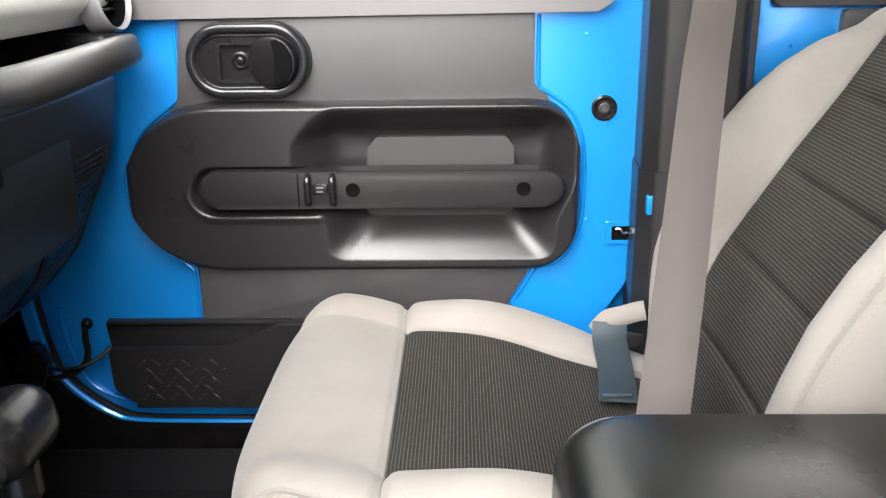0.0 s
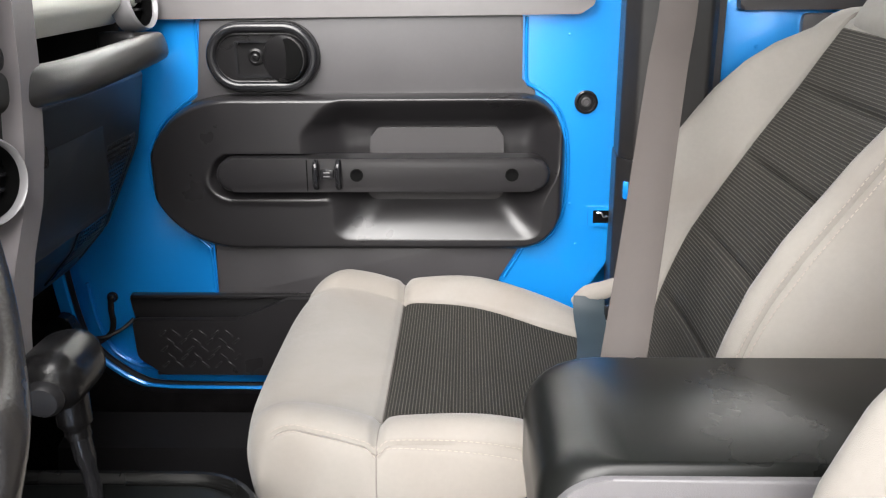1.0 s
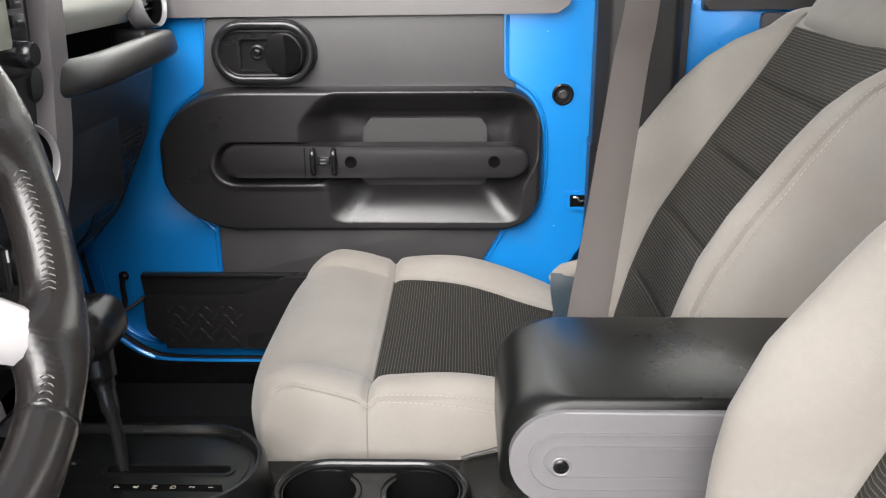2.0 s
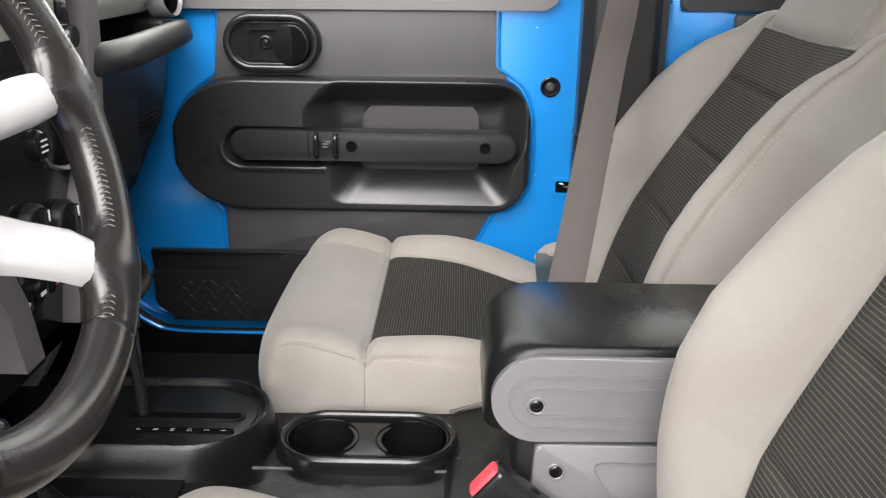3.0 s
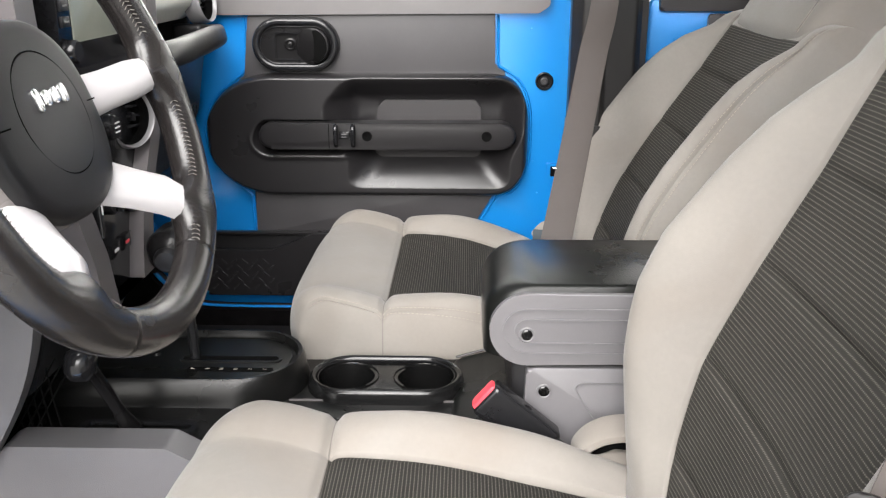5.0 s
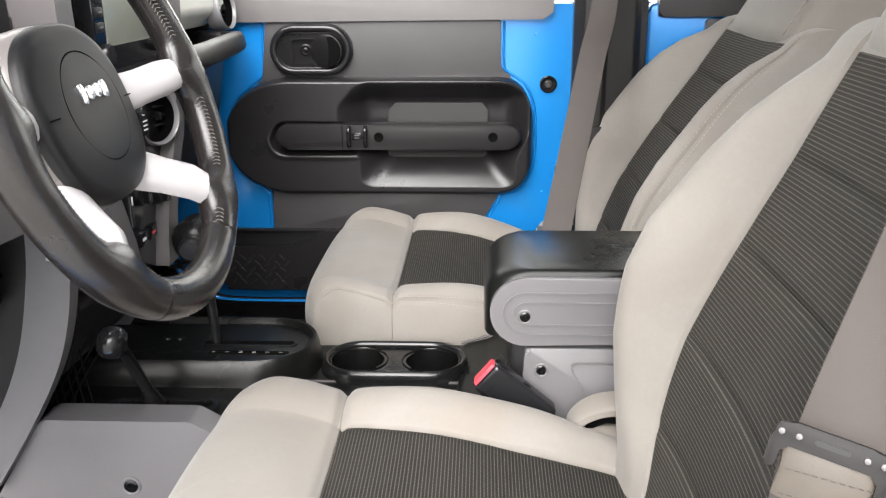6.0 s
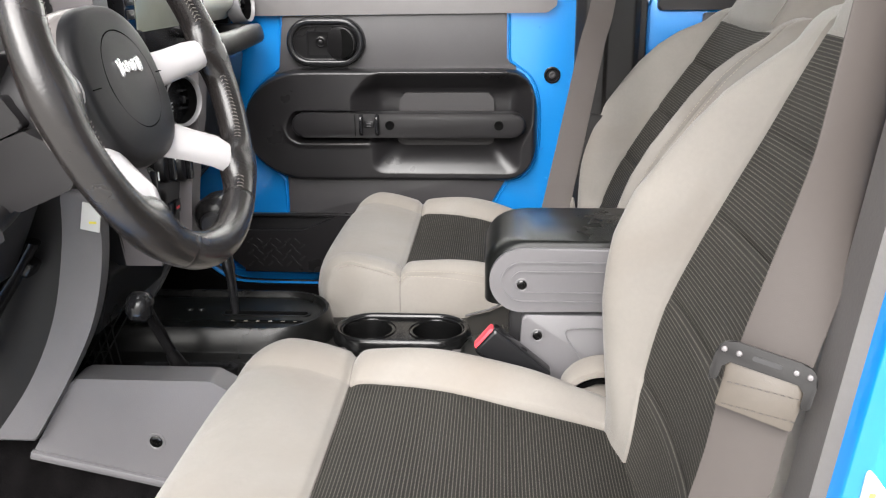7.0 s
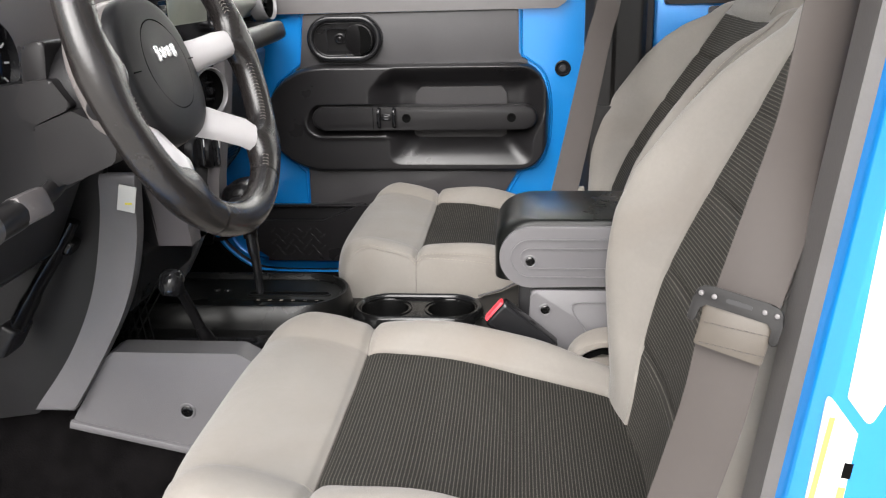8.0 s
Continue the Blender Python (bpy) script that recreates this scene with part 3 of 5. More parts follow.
    part("fixed_face", frame_plate(radial(stadium(cx, cz - 0.002, 0.146, 0.072, 20), (-0.266, 1.240), 96), radial(well, (-0.266, 1.240), 96), "xz", DOOR - 0.026, DOOR - 0.010, 0.003), "satin_black", bez)
    part("square_well", frame_plate(rounded([(-0.2965, 1.212), (-0.2345, 1.212), (-0.2345, 1.268), (-0.2965, 1.268)], 0.004), rounded([(-0.2935, 1.215), (-0.2375, 1.215), (-0.2375, 1.265), (-0.2935, 1.265)], 0.003), "xz", DOOR - 0.0275, DOOR - 0.012, 0.001), "gloss", bez)
    part("well_floor", prism([(-0.2935, 1.215), (-0.2375, 1.215), (-0.2375, 1.265), (-0.2935, 1.265)], "xz", DOOR - 0.018, DOOR - 0.012, 0), "satin_black", bez)
    part("lock_boss", lathe([(0.0125, 0), (0.0125, 0.003), (0.0095, 0.0045), (0.0065, 0.002), (0.005, 0.005), (0.002, 0.006), (0, 0.003)], (-0.266, DOOR - 0.018, 1.243), (0, -1, 0), 20), "satin_black", bez)
    b = lathe([(0.036, 0), (0.036, 0.008), (0.035, 0.010), (0.030, 0.0115), (0, 0.0120)], (0, 0, 0), (0, -1, 0), 32)
    b.transform(Matrix.Translation((-0.2175, DOOR - 0.026, 1.2415)) @ Matrix.Rotation(radians(-14), 4, "Z"))
    pull = part("release_paddle", b, "satin_black", bez, "round black release paddle")

    # black lens on the paddle's right half paints its unlit side
    lens = [(0.033 * math.cos(a), 0.033 * math.sin(a)) for a in [-1.25 + 2.5 * k / 12 for k in range(13)]] + [(0.0005 + 0.006 * math.cos(a), 0.031 * math.sin(a)) for a in [1.25 - 2.5 * k / 8 for k in range(9)]]
    b = prism(lens, "xz", -0.0130, -0.006, 0.0006)
    b.transform(Matrix.Translation((-0.2175, DOOR - 0.026, 1.2415)) @ Matrix.Rotation(radians(-14), 4, "Z"))
    part("paddle_hollow", b, "hole", pull)

    # map pocket with a tread-plate front
    back = rounded([(-0.518, 0.842), (-0.504, 0.740), (-0.46, 0.708), (0.08, 0.704), (0.08, 0.842)], [0.006, 0.05, 0.03, 0.02, 0.006])
    front = rounded([(-0.502, 0.812), (-0.500, 0.742), (-0.458, 0.711), (0.08, 0.707), (0.08, 0.850), (-0.236, 0.850), (-0.272, 0.834), (-0.325, 0.813)], [0.008, 0.04, 0.03, 0.02, 0.006, 0.02, 0.03, 0.04])
    pocket = part("map_pocket", prism(front, "xz", DOOR - 0.052, DOOR - 0.040, 0.004, 3), "mould", root, "charcoal plastic door pocket")
    part("pocket_back", prism(back, "xz", DOOR - 0.012, DOOR + 0.002, 0.003), "trim_dark", pocket)
    rim_ = [p for p in front if p[0] < -0.44 and p[1] < 0.800]
    part("pocket_end", prism(rim_ + [(p[0] + 0.006, p[1] + 0.003) for p in rim_[::-1]], "xz", DOOR - 0.044, DOOR - 0.004, 0.0006), "mould", pocket)
    part("pocket_floor", block((0.54, 0.042, 0.008), (-0.20, DOOR - 0.028, 0.712), 0.002), "trim_dark", pocket)
    part("pocket_rim", block((0.59, 0.014, 0.007), (-0.212, DOOR - 0.016, 0.8425), 0.003), "mould", pocket)
    tread = bmesh.new()
    for r in range(5):
        for c in range(6):
            x, z = -0.452 + c * 0.0225 + (r % 2) * 0.011, 0.730 + r * 0.0145
            a = 0.72 if (r + c) % 2 else -0.72
            block((0.0155, 0.0022, 0.0038), (x, DOOR - 0.0517, z), 0.0008, Matrix.Rotation(a, 4, "Y"), 1, tread)
    tagged(part("tread_pattern", tread, "mould", pocket), kind="stuff")

    # small fittings on the paint
    for at, r in (((0.251, DOOR, 1.168), 0.0185),):
        g = part("grommet", lathe([(r, 0), (r, 0.003), (r * 0.85, 0.005), (r * 0.66, 0.001), (r * 0.5, -0.002), (0, -0.002)], (at[0], at[1] - 0.001, at[2]), (0, -1, 0), 28), "gloss", root, "black rubber grommet")
        part("grommet_ring", lathe([(r * 0.42, 0), (r * 0.42, 0.002), (r * 0.3, 0.003), (r * 0.2, 0.001), (0, 0.001)], (at[0], at[1] - 0.0035, at[2]), (0, -1, 0), 20), "trim", g)
    lat = part("latch_frame", frame_plate(rounded([(0.262, 0.962), (0.297, 0.962), (0.297, 0.996), (0.262, 0.996)], 0.003), rounded([(0.270, 0.968), (0.297, 0.968), (0.297, 0.990), (0.270, 0.990)], 0.002), "xz", DOOR - 0.006, DOOR + 0.002, 0.002), "blue", root)
    part("latch_well", prism([(0.270, 0.968), (0.299, 0.968), (0.299, 0.990), (0.270, 0.990)], "xz", DOOR - 0.003, DOOR + 0.0, 0), "hole", lat)
    part("latch_claw", sweep(spline([(0.276, DOOR - 0.005, 0.986), (0.284, DOOR - 0.006, 0.985), (0.288, DOOR - 0.006, 0.979), (0.294, DOOR - 0.005, 0.980)], 4), oval(0.0022, 0.0022, 8)), "chrome", lat)
    for x, z in ((0.232, 1.000), (0.244, 0.930), (0.222, 1.272)):
        part("paint_nub", lathe([(0.0025, 0), (0.002, 0.0015), (0, 0.002)], (x, DOOR - 0.0005, z), (0, -1, 0), 8), "paper" if z < 0.99 and z > 0.98 else "blue", root)
    # check strap and its bolt beside the hinge
    chk = part("check_strap", sweep(spline([(-0.551, DOOR - 0.012, 0.832), (-0.550, DOOR - 0.018, 0.814), (-0.546, DOOR - 0.026, 0.793), (-0.552, DOOR - 0.038, 0.776), (-0.585, DOOR - 0.052, 0.764), (-0.635, DOOR - 0.060, 0.766)], 6), oval(0.0055, 0.004, 8)), "satin_black", root, "black rubber check strap")
    part("strap_bolt", lathe([(0.0095, 0), (0.0095, 0.003), (0.007, 0.004), (0.0065, 0.010), (0.003, 0.012), (0, 0.012)], (-0.551, DOOR - 0.001, 0.834), (0, -1, 0), 12), "satin_black", chk)
    part("strap_cable", sweep(spline([(-0.512, DOOR - 0.018, 0.800), (-0.530, DOOR - 0.030, 0.786), (-0.560, DOOR - 0.044, 0.776), (-0.600, DOOR - 0.052, 0.782), (-0.632, DOOR - 0.05, 0.80)], 6), oval(0.0035, 0.0035, 8)), "satin_black", chk)
    part("strap_bracket", prism(rounded([(-0.652, 0.752), (-0.606, 0.752), (-0.596, 0.790), (-0.607, 0.818), (-0.628, 0.822), (-0.648, 0.800)], 0.010), "xz", DOOR - 0.062, DOOR - 0.038, 0.005, 3), "satin_black", chk)
    settle(root)


passenger_door()


def rear_door_and_post():
    root = thing("rear_door", (0.8, DOOR, 0.7), "closed blue rear door with charcoal trim", "car door")
    part("door_shell", prism(rounded([(0.455, 0.72), (1.35, 0.72), (1.35, 1.335), (0.455, 1.335)], 0.02), "xz", DOOR, DOOR + 0.05, 0.008, 3), "blue", root)
    part("waist_rail", prism(rounded([(0.474, 1.308), (1.34, 1.308), (1.34, 1.352), (0.474, 1.352)], 0.008), "xz", DOOR - 0.02, DOOR + 0.02, 0.006, 3), "trim", root)
    part("trim_panel", prism(rounded([(0.573, 1.302), (1.33, 1.302), (1.33, 0.85), (0.60, 0.85), (0.573, 0.95)], 0.008), "xz", DOOR - 0.012, DOOR + 0.002, 0.004), "trim", root)
    part("paint_nub", lathe([(0.003, 0), (0.002, 0.002), (0, 0.002)], (0.510, DOOR - 0.0005, 1.252), (0, -1, 0), 8), "blue", root)
    settle(root)
    post = thing("b_pillar_trim", (0.36, 1.46, 0.5), "dark grey plastic cover on the centre post", "pillar trim", kind="structure")
    part("post_cover", prism(rounded([(0.300, 1.520), (0.294, 1.430), (0.312, 1.402), (0.352, 1.392), (0.360, 1.405), (0.415, 1.405), (0.428, 1.425), (0.44, 1.52)], [0, 0.012, 0.012, 0.004, 0.006, 0.012, 0.01, 0]), "xy", 1.0955, 1.93, 0.001), "pillar", post)
    part("lower_cover", prism(rounded([(0.298, 1.520), (0.291, 1.428), (0.309, 1.398), (0.352, 1.388), (0.412, 1.406), (0.426, 1.427), (0.438, 1.52)], [0, 0.012, 0.012, 0.006, 0.012, 0.01, 0]), "xy", 0.50, 1.095, 0.003), "pillar", post)
    part("slot", prism(rounded([(0.300, 1.035), (0.318, 1.035), (0.318, 1.062), (0.300, 1.062)], 0.003), "xz", 1.401, 1.412, 0.001), "blue", post, "small slot that shows blue paint")
    part("channel", prism(rounded([(0.385, 1.446), (0.395, 1.442), (0.445, 1.448), (0.452, 1.51), (0.385, 1.47)], 0.004), "xy", 0.9, 1.9, 0.004), "trim", post)
    settle(post)


rear_door_and_post()


def lean(b, k=0.12, z0=1.08):
    for v in b.verts:
        v.co.x += k * (v.co.z - z0)
    return b


def driver_post():
    """The blue door post on the driver's side, with its seal and stickers."""
    root = thing("driver_door_post", (0.42, 0.02, 0.5), "blue painted door post with white stickers and grey seal", "door post", kind="structure")
    out = rounded([(0.366, 0.085), (0.362, 0.042), (0.366, 0.020), (0.376, 0.009), (0.420, 0.000), (0.470, -0.012), (0.53, -0.024), (0.53, 0.085)], [0.004, 0.012, 0.010, 0.004, 0.006, 0.01, 0, 0])
    part("post", lean(prism(out, "xy", 0.46, 1.60, 0.003)), "blue", root, "glossy blue paint")
    part("seal", lean(sweep([Vector((0.362, 0.056, 0.46 + 0.08 * k)) for k in range(15)], [(-0.008, -0.020), (0.005, -0.024), (0.011, 0.0), (0.005, 0.024), (-0.008, 0.018)], side=(1, 0, 0))), "rubber", root, "worn grey rubber seal")
    part("inner_trim", lean(prism(rounded([(0.412, 0.180), (0.392, 0.130), (0.392, 0.088), (0.50, 0.088), (0.50, 0.180)], [0.01, 0.012, 0.004, 0, 0]), "xy", 0.46, 1.60, 0.003)), "pillar", root)
    # stickers on the outer face of the post
    def face(x):
        return 0.0094 - 0.21 * (x - 0.376)

    for name, mat, pts in (("white_sticker", "paper", rounded([(0.3855, 1.091), (0.4040, 1.070), (0.4160, 1.110), (0.4160, 1.24), (0.3775, 1.24)], [0.004, 0.004, 0.002, 0, 0], 4)),
                           ("yellow_sticker", "paper", rounded([(0.3720, 1.094), (0.3980, 1.064), (0.4040, 0.90), (0.3800, 0.90)], [0.003, 0.004, 0, 0], 4))):
        b = bmesh.new()
        lo = [b.verts.new((x, face(max(x, 0.376)) - 0.0010, z)) for x, z in pts]
        hi = [b.verts.new((x, face(max(x, 0.376)) + 0.0006, z)) for x, z in pts]
        b.faces.new(lo)
        b.faces.new(hi[::-1])
        for i in range(len(pts)):
            b.faces.new((lo[i], lo[i - 1], hi[i - 1], hi[i]))
        st = part(name, lean(b), mat, root, "white sticker" if "white" in name else "white and yellow sticker")
        if "yellow" in name:
            for x, z, w, h, m in ((0.3790, 0.99, 0.004, 0.17, "yellow"), (0.3970, 0.955, 0.005, 0.13, "yellow"), (0.3975, 1.034, 0.006, 0.012, "hole")):
                part("sticker_print", lean(block((w, 0.0008, h), (x, face(max(x, 0.376)) - 0.0014, z), 0, Matrix.Rotation(math.atan(-0.21), 4, "Z"))), m, st)
    for c in root.children:
        c.location.x -= 0.007
    settle(root)


driver_post()


# ---- seats ----
def seam(grid, j, rows, lift, inward):
    """Points just above a grid line, and the line itself pressed in."""
    out = []
    for i in rows:
        t = grid[min(i + 1, len(grid) - 1)][j] - grid[i - 1][j]
        w = grid[i][j + 1] - grid[i][j - 1]
        n = t.cross(w).normalized()
        if n.dot(inward) > 0:
            n = -n
        out.append((grid[i][j].copy(), n))
    return [p + n * lift for p, n in out], out


def seat(x0, yc, recline, label, widths, seams, fill, near, insert, rise=0.0):
    root = thing("front_seat", (x0, yc, 0.50), label, "car seat", "front seats")
    prof = spline([(p[0], 0, p[1]) for p in ((-0.09, 0.685), (-0.14, 0.72), (-0.163, 0.78), (-0.170, 0.84), (-0.155, 0.885), (-0.115, 0.905), (-0.06, 0.901), (-0.015, 0.888), (0.0, 0.884), (0.03, 0.887), (0.12, 0.879), (0.22, 0.852), (0.30, 0.822), (0.36, 0.80), (0.43, 0.79))], 6)
    prof = [(p.x, p.z) for p in prof]
    bol = spline([(p[0], 0, p[1]) for p in ((0, 0), (0.10, 0.008), (0.30, 0.021), (0.55, 0.026), (0.78, 0.016), (0.93, -0.010), (1.0, -0.055), (0.99, -0.12), (0.95, -0.19))], 5)
    bol = [(p.x, p.z) for p in bol]
    nin = 26

    def wi(x):
        return insert[0] + insert[1] * smooth(0.02, 0.32, x) if x > 0 else insert[0]

    def cushion_point(x, z, k):
        """k: -1..1 inside, beyond that an index into the side roll."""
        s = 1 if k > 0 else -1
        a = abs(k)
        w = wi(x)
        front = 1 - smooth(-0.17, -0.05, x)
        if a <= 1:
            y, h = w * a, -0.006 * (1 - a * a) * (1 if x > 0 else 0.3)
            if x > 0:
                for c in (0.105, 0.225):
                    h -= 0.0065 * math.exp(-((x - c) / 0.005) ** 2) * (1 - a ** 6)
                h -= 0.006 * math.exp(-((1 - a) * w / 0.006) ** 2)
            h -= 0.0055 * math.exp(-(x / 0.0050) ** 2)
            h += 0.016 * smooth(0.20, 0.36, x)
        else:
            o, hh = bol[int(round(a)) - 2]
            wo = 0.262 - 0.010 * front
            y = w + (wo - w) * o
            amp = (0.55 + 0.55 * math.sin(math.pi * min(1, max(0, x / 0.30)))) if x > 0 else 0.5
            h = hh * amp if hh > 0 else hh
            if hh <= 0:
                h = max(hh, 0.69 - z) if z + hh < 0.69 else hh
            h -= 0.0075 * math.exp(-(x / 0.0060) ** 2) * (1 if hh > -0.02 else 0.3)
            h += 0.018 * smooth(0.18, 0.34, x) * max(0.0, 1 - 1.2 * o)
            if s > 0:
                h += rise * smooth(0.14, 0.30, x) * math.exp(-((o - 0.5) / 0.36) ** 2)
        xx = x + 0.045 * front * (y / 0.26) ** 4 * (1 if z > 0.75 else 0.8)
        wob = 0.0018 * noise.noise(Vector((x * 9, s * y * 9, yc)))
        return Vector((xx, s * y, z + h + wob))

    ks = [-(len(bol) + 1 - i) for i in range(len(bol))] + [-1 + 2 * i / nin for i in range(nin + 1)] + [2 + i for i in range(len(bol))]

    def build(points, inside, keep):
        b = bmesh.new()
        vs = {}
        for i in range(len(points) - 1):
            for j in range(len(ks) - 1):
                if inside(i, j) != keep:
                    continue
                q = []
                for a, c in ((i, j), (i, j + 1), (i + 1, j + 1), (i + 1, j)):
                    if (a, c) not in vs:
                        vs[a, c] = b.verts.new(points[a][c])
                    q.append(vs[a, c])
                b.faces.new(q)
        return b

    grid = [[cushion_point(x, z, k) for k in ks] for x, z in prof]
    i0 = min(range(len(prof)), key=lambda i: abs(prof[i][0]) + (1 if prof[i][1] < 0.86 else 0))
    j0 = len(bol)

    def in_insert(i, j):
        return i >= i0 and j0 <= j < j0 + nin

    at = pose(0, 0, -0.50)
    rows = range(26, len(prof) - 8)
    for s in (-1, 1):
        lines = [j0 + nin + 1 + c if s > 0 else j0 - 1 - c for c in (21, 22, 23)]
        for j in (lines[0], lines[2]) if s < 0 else ():
            row = stitches(seam(grid, j, rows, 0.0007, Vector((0, 0, -1)))[0], 0.0042, 0.0024, 0.00045, (0, 0, 1))
            tagged(part("cushion_stitching", row, "thread", root, "", at), kind="stuff")
        for i, (p, n) in zip(rows, seam(grid, lines[1], rows, 0, Vector((0, 0, -1)))[1]):
            grid[i][lines[1]] = p - n * 0.0040
    cush = part("cushion", build(grid, in_insert, False), "cloth", root, "pale grey cloth cushion", at, 1.2)
    part("cushion_insert", build(grid, in_insert, True), "rib_x", root, "dark ribbed cloth centre panel", at, 1.2)
    joint = [p + Vector((0, 0, 0.0002)) for p in grid[i0][8:len(ks) - 8]]
    part("cushion_joint", sweep(joint, oval(0.0009, 0.0009, 5)), "thread_dark", root, "", at)
    part("seat_base", prism(rounded([(-0.10, 0.50), (0.36, 0.50), (0.40, 0.76), (-0.12, 0.76)], 0.03), "xz", -0.20, 0.20, 0.008), "trim_dark", root, "black seat base", at)

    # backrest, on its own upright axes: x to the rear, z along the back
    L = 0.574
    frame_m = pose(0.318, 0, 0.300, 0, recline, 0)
    bb = spline([(p[0], 0, p[1]) for p in ((0, 0), (0.08, 0.014), (0.28, 0.056), (0.50, 0.080), (0.72, 0.078), (0.90, 0.048), (1.0, 0.0), (1.02, -0.06), (0.98, -0.12))], 5)
    bb = [(p.x, p.z) for p in bb]
    kb = len(bb)
    ps = [(-0.04 + (L + 0.04) * i / 120, 0.0, 1.0) for i in range(121)] + [(L + 0.05 * math.sin(a), 0.05 * (1 - math.cos(a)), math.cos(a)) for a in [math.pi / 2 * i / 6 for i in range(1, 7)]] + [(L + 0.05, 0.11, 0.0)]

    def back_point(p, back, live, k):
        s = 1 if k > 0 else -1
        a = abs(k)
        w = float(np.interp(p, *widths))
        curve = 0.014 * math.sin(math.pi * min(1, max(0, p / L)))
        if a <= 1:
            y, n = w * a, -0.010 * (1 - a * a)
            for c in seams:
                n -= 0.0085 * math.exp(-((p - c) / 0.0055) ** 2) * (1 - a ** 6)
            n -= 0.006 * math.exp(-((1 - a) * w / 0.006) ** 2)
        else:
            o, hh = bb[int(round(a)) - 2]
            wo = 0.252 - 0.022 * smooth(0.38, 0.60, p) - 0.045 * (1 - smooth(-0.03, 0.18, p))
            y = w + (wo - w) * o
            amp = float(np.interp(p, (-0.04, 0.05, 0.177, 0.26, 0.32, 0.422, 0.473, 0.516, 0.56, 0.62), fill))
            amp *= 1.0 if s > 0 else near
            n = hh * amp if hh > 0 else hh
            if hh < 0:
                n = hh * 1.0
        n *= live if n > 0 else 1
        wob = 0.0022 * noise.noise(Vector((p * 8, s * y * 8, yc + 3)))
        low = 0.026 * (1 - smooth(-0.02, 0.24, p))
        return Vector((back - n - curve - wob + low, s * y, p))

    bks = [-(kb + 1 - i) for i in range(kb)] + [-1 + 2 * i / nin for i in range(nin + 1)] + [2 + i for i in range(kb)]
    ks = bks
    j0 = kb
    bgrid = [[back_point(p, d, lv, k) for k in bks] for p, d, lv in ps]
    rows = range(8, 122)
    for s in (-1, 1):
        lines = [kb + nin + 1 + c if s > 0 else kb - 1 - c for c in (23, 24, 25)]
        for j in (lines[0], lines[2]) if s < 0 else ():
            row = stitches(seam(bgrid, j, rows, 0.0007, Vector((1, 0, 0)))[0], 0.0042, 0.0024, 0.0006, (-1, 0, 0))
            tagged(part("backrest_stitching", row, "thread", root, "", frame_m), kind="stuff")
        for i, (p, n) in zip(rows, seam(bgrid, lines[1], rows, 0, Vector((1, 0, 0)))[1]):
            bgrid[i][lines[1]] = p - n * 0.0045
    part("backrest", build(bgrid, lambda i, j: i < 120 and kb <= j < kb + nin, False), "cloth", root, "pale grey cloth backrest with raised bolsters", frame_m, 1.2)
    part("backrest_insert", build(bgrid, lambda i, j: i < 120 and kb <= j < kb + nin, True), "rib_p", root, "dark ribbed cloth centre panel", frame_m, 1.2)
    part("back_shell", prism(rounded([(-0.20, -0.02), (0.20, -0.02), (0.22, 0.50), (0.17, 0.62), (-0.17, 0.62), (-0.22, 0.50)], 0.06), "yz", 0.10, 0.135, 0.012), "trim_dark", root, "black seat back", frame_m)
    # head restraint in the same cloth, rising straight from the back
    b = bmesh.new()
    bmesh.ops.create_cube(b, size=1.0, matrix=Matrix.Diagonal((0.12, 0.37, 0.22, 1)))
    bmesh.ops.bevel(b, geom=b.edges[:], offset=0.035, segments=6, profile=0.5, affect="EDGES")
    b.transform(Matrix.Translation((0.058, 0, L + 0.098)))
    part("head_restraint", b, "cloth", root, "pale grey cloth head restraint", frame_m)
    line = [Vector((-0.0026, -0.146, L + 0.012 + 0.016 * k)) for k in range(12)]
    part("head_restraint_seam", sweep(line, oval(0.0009, 0.0009, 5)), "thread_dark", root, "", frame_m)
    for y in (-0.1425, -0.1495):
        row = stitches([Vector((-0.0028, y, q.z)) for q in line], 0.0042, 0.0024, 0.0006, (-1, 0, 0))
        tagged(part("head_restraint_stitching", row, "thread", root, "", frame_m), kind="stuff")
    return root


seat(-0.036, 1.178, 31.0, "pale grey cloth passenger seat with dark ribbed centre",
     ((-0.04, 0.06, 0.13, 0.23, 0.36, 0.48, 0.58), (0.100, 0.140, 0.168, 0.178, 0.176, 0.176, 0.186)), (0.135, 0.245, 0.363, 0.479),
     (0.05, 0.24, 0.74, 0.98, 1.02, 0.92, 0.80, 0.58, 0.22, 0.0), 0.74, (0.180, -0.030))
seat(-0.060, 0.361, 24.0, "pale grey cloth driver seat with dark ribbed centre",
     ((-0.04, 0.06, 0.12, 0.22, 0.34, 0.45, 0.58), (0.085, 0.112, 0.140, 0.163, 0.165, 0.166, 0.176)), (0.122, 0.229, 0.342, 0.453),
     (0.05, 0.24, 0.74, 0.96, 0.98, 0.74, 0.58, 0.35, 0.08, 0.0), 0.42, (0.167, 0.008), 0.016)


# ---- steering wheel ----
WC, WT = Vector((-0.205, 0.336, 1.303)), radians(19.0)


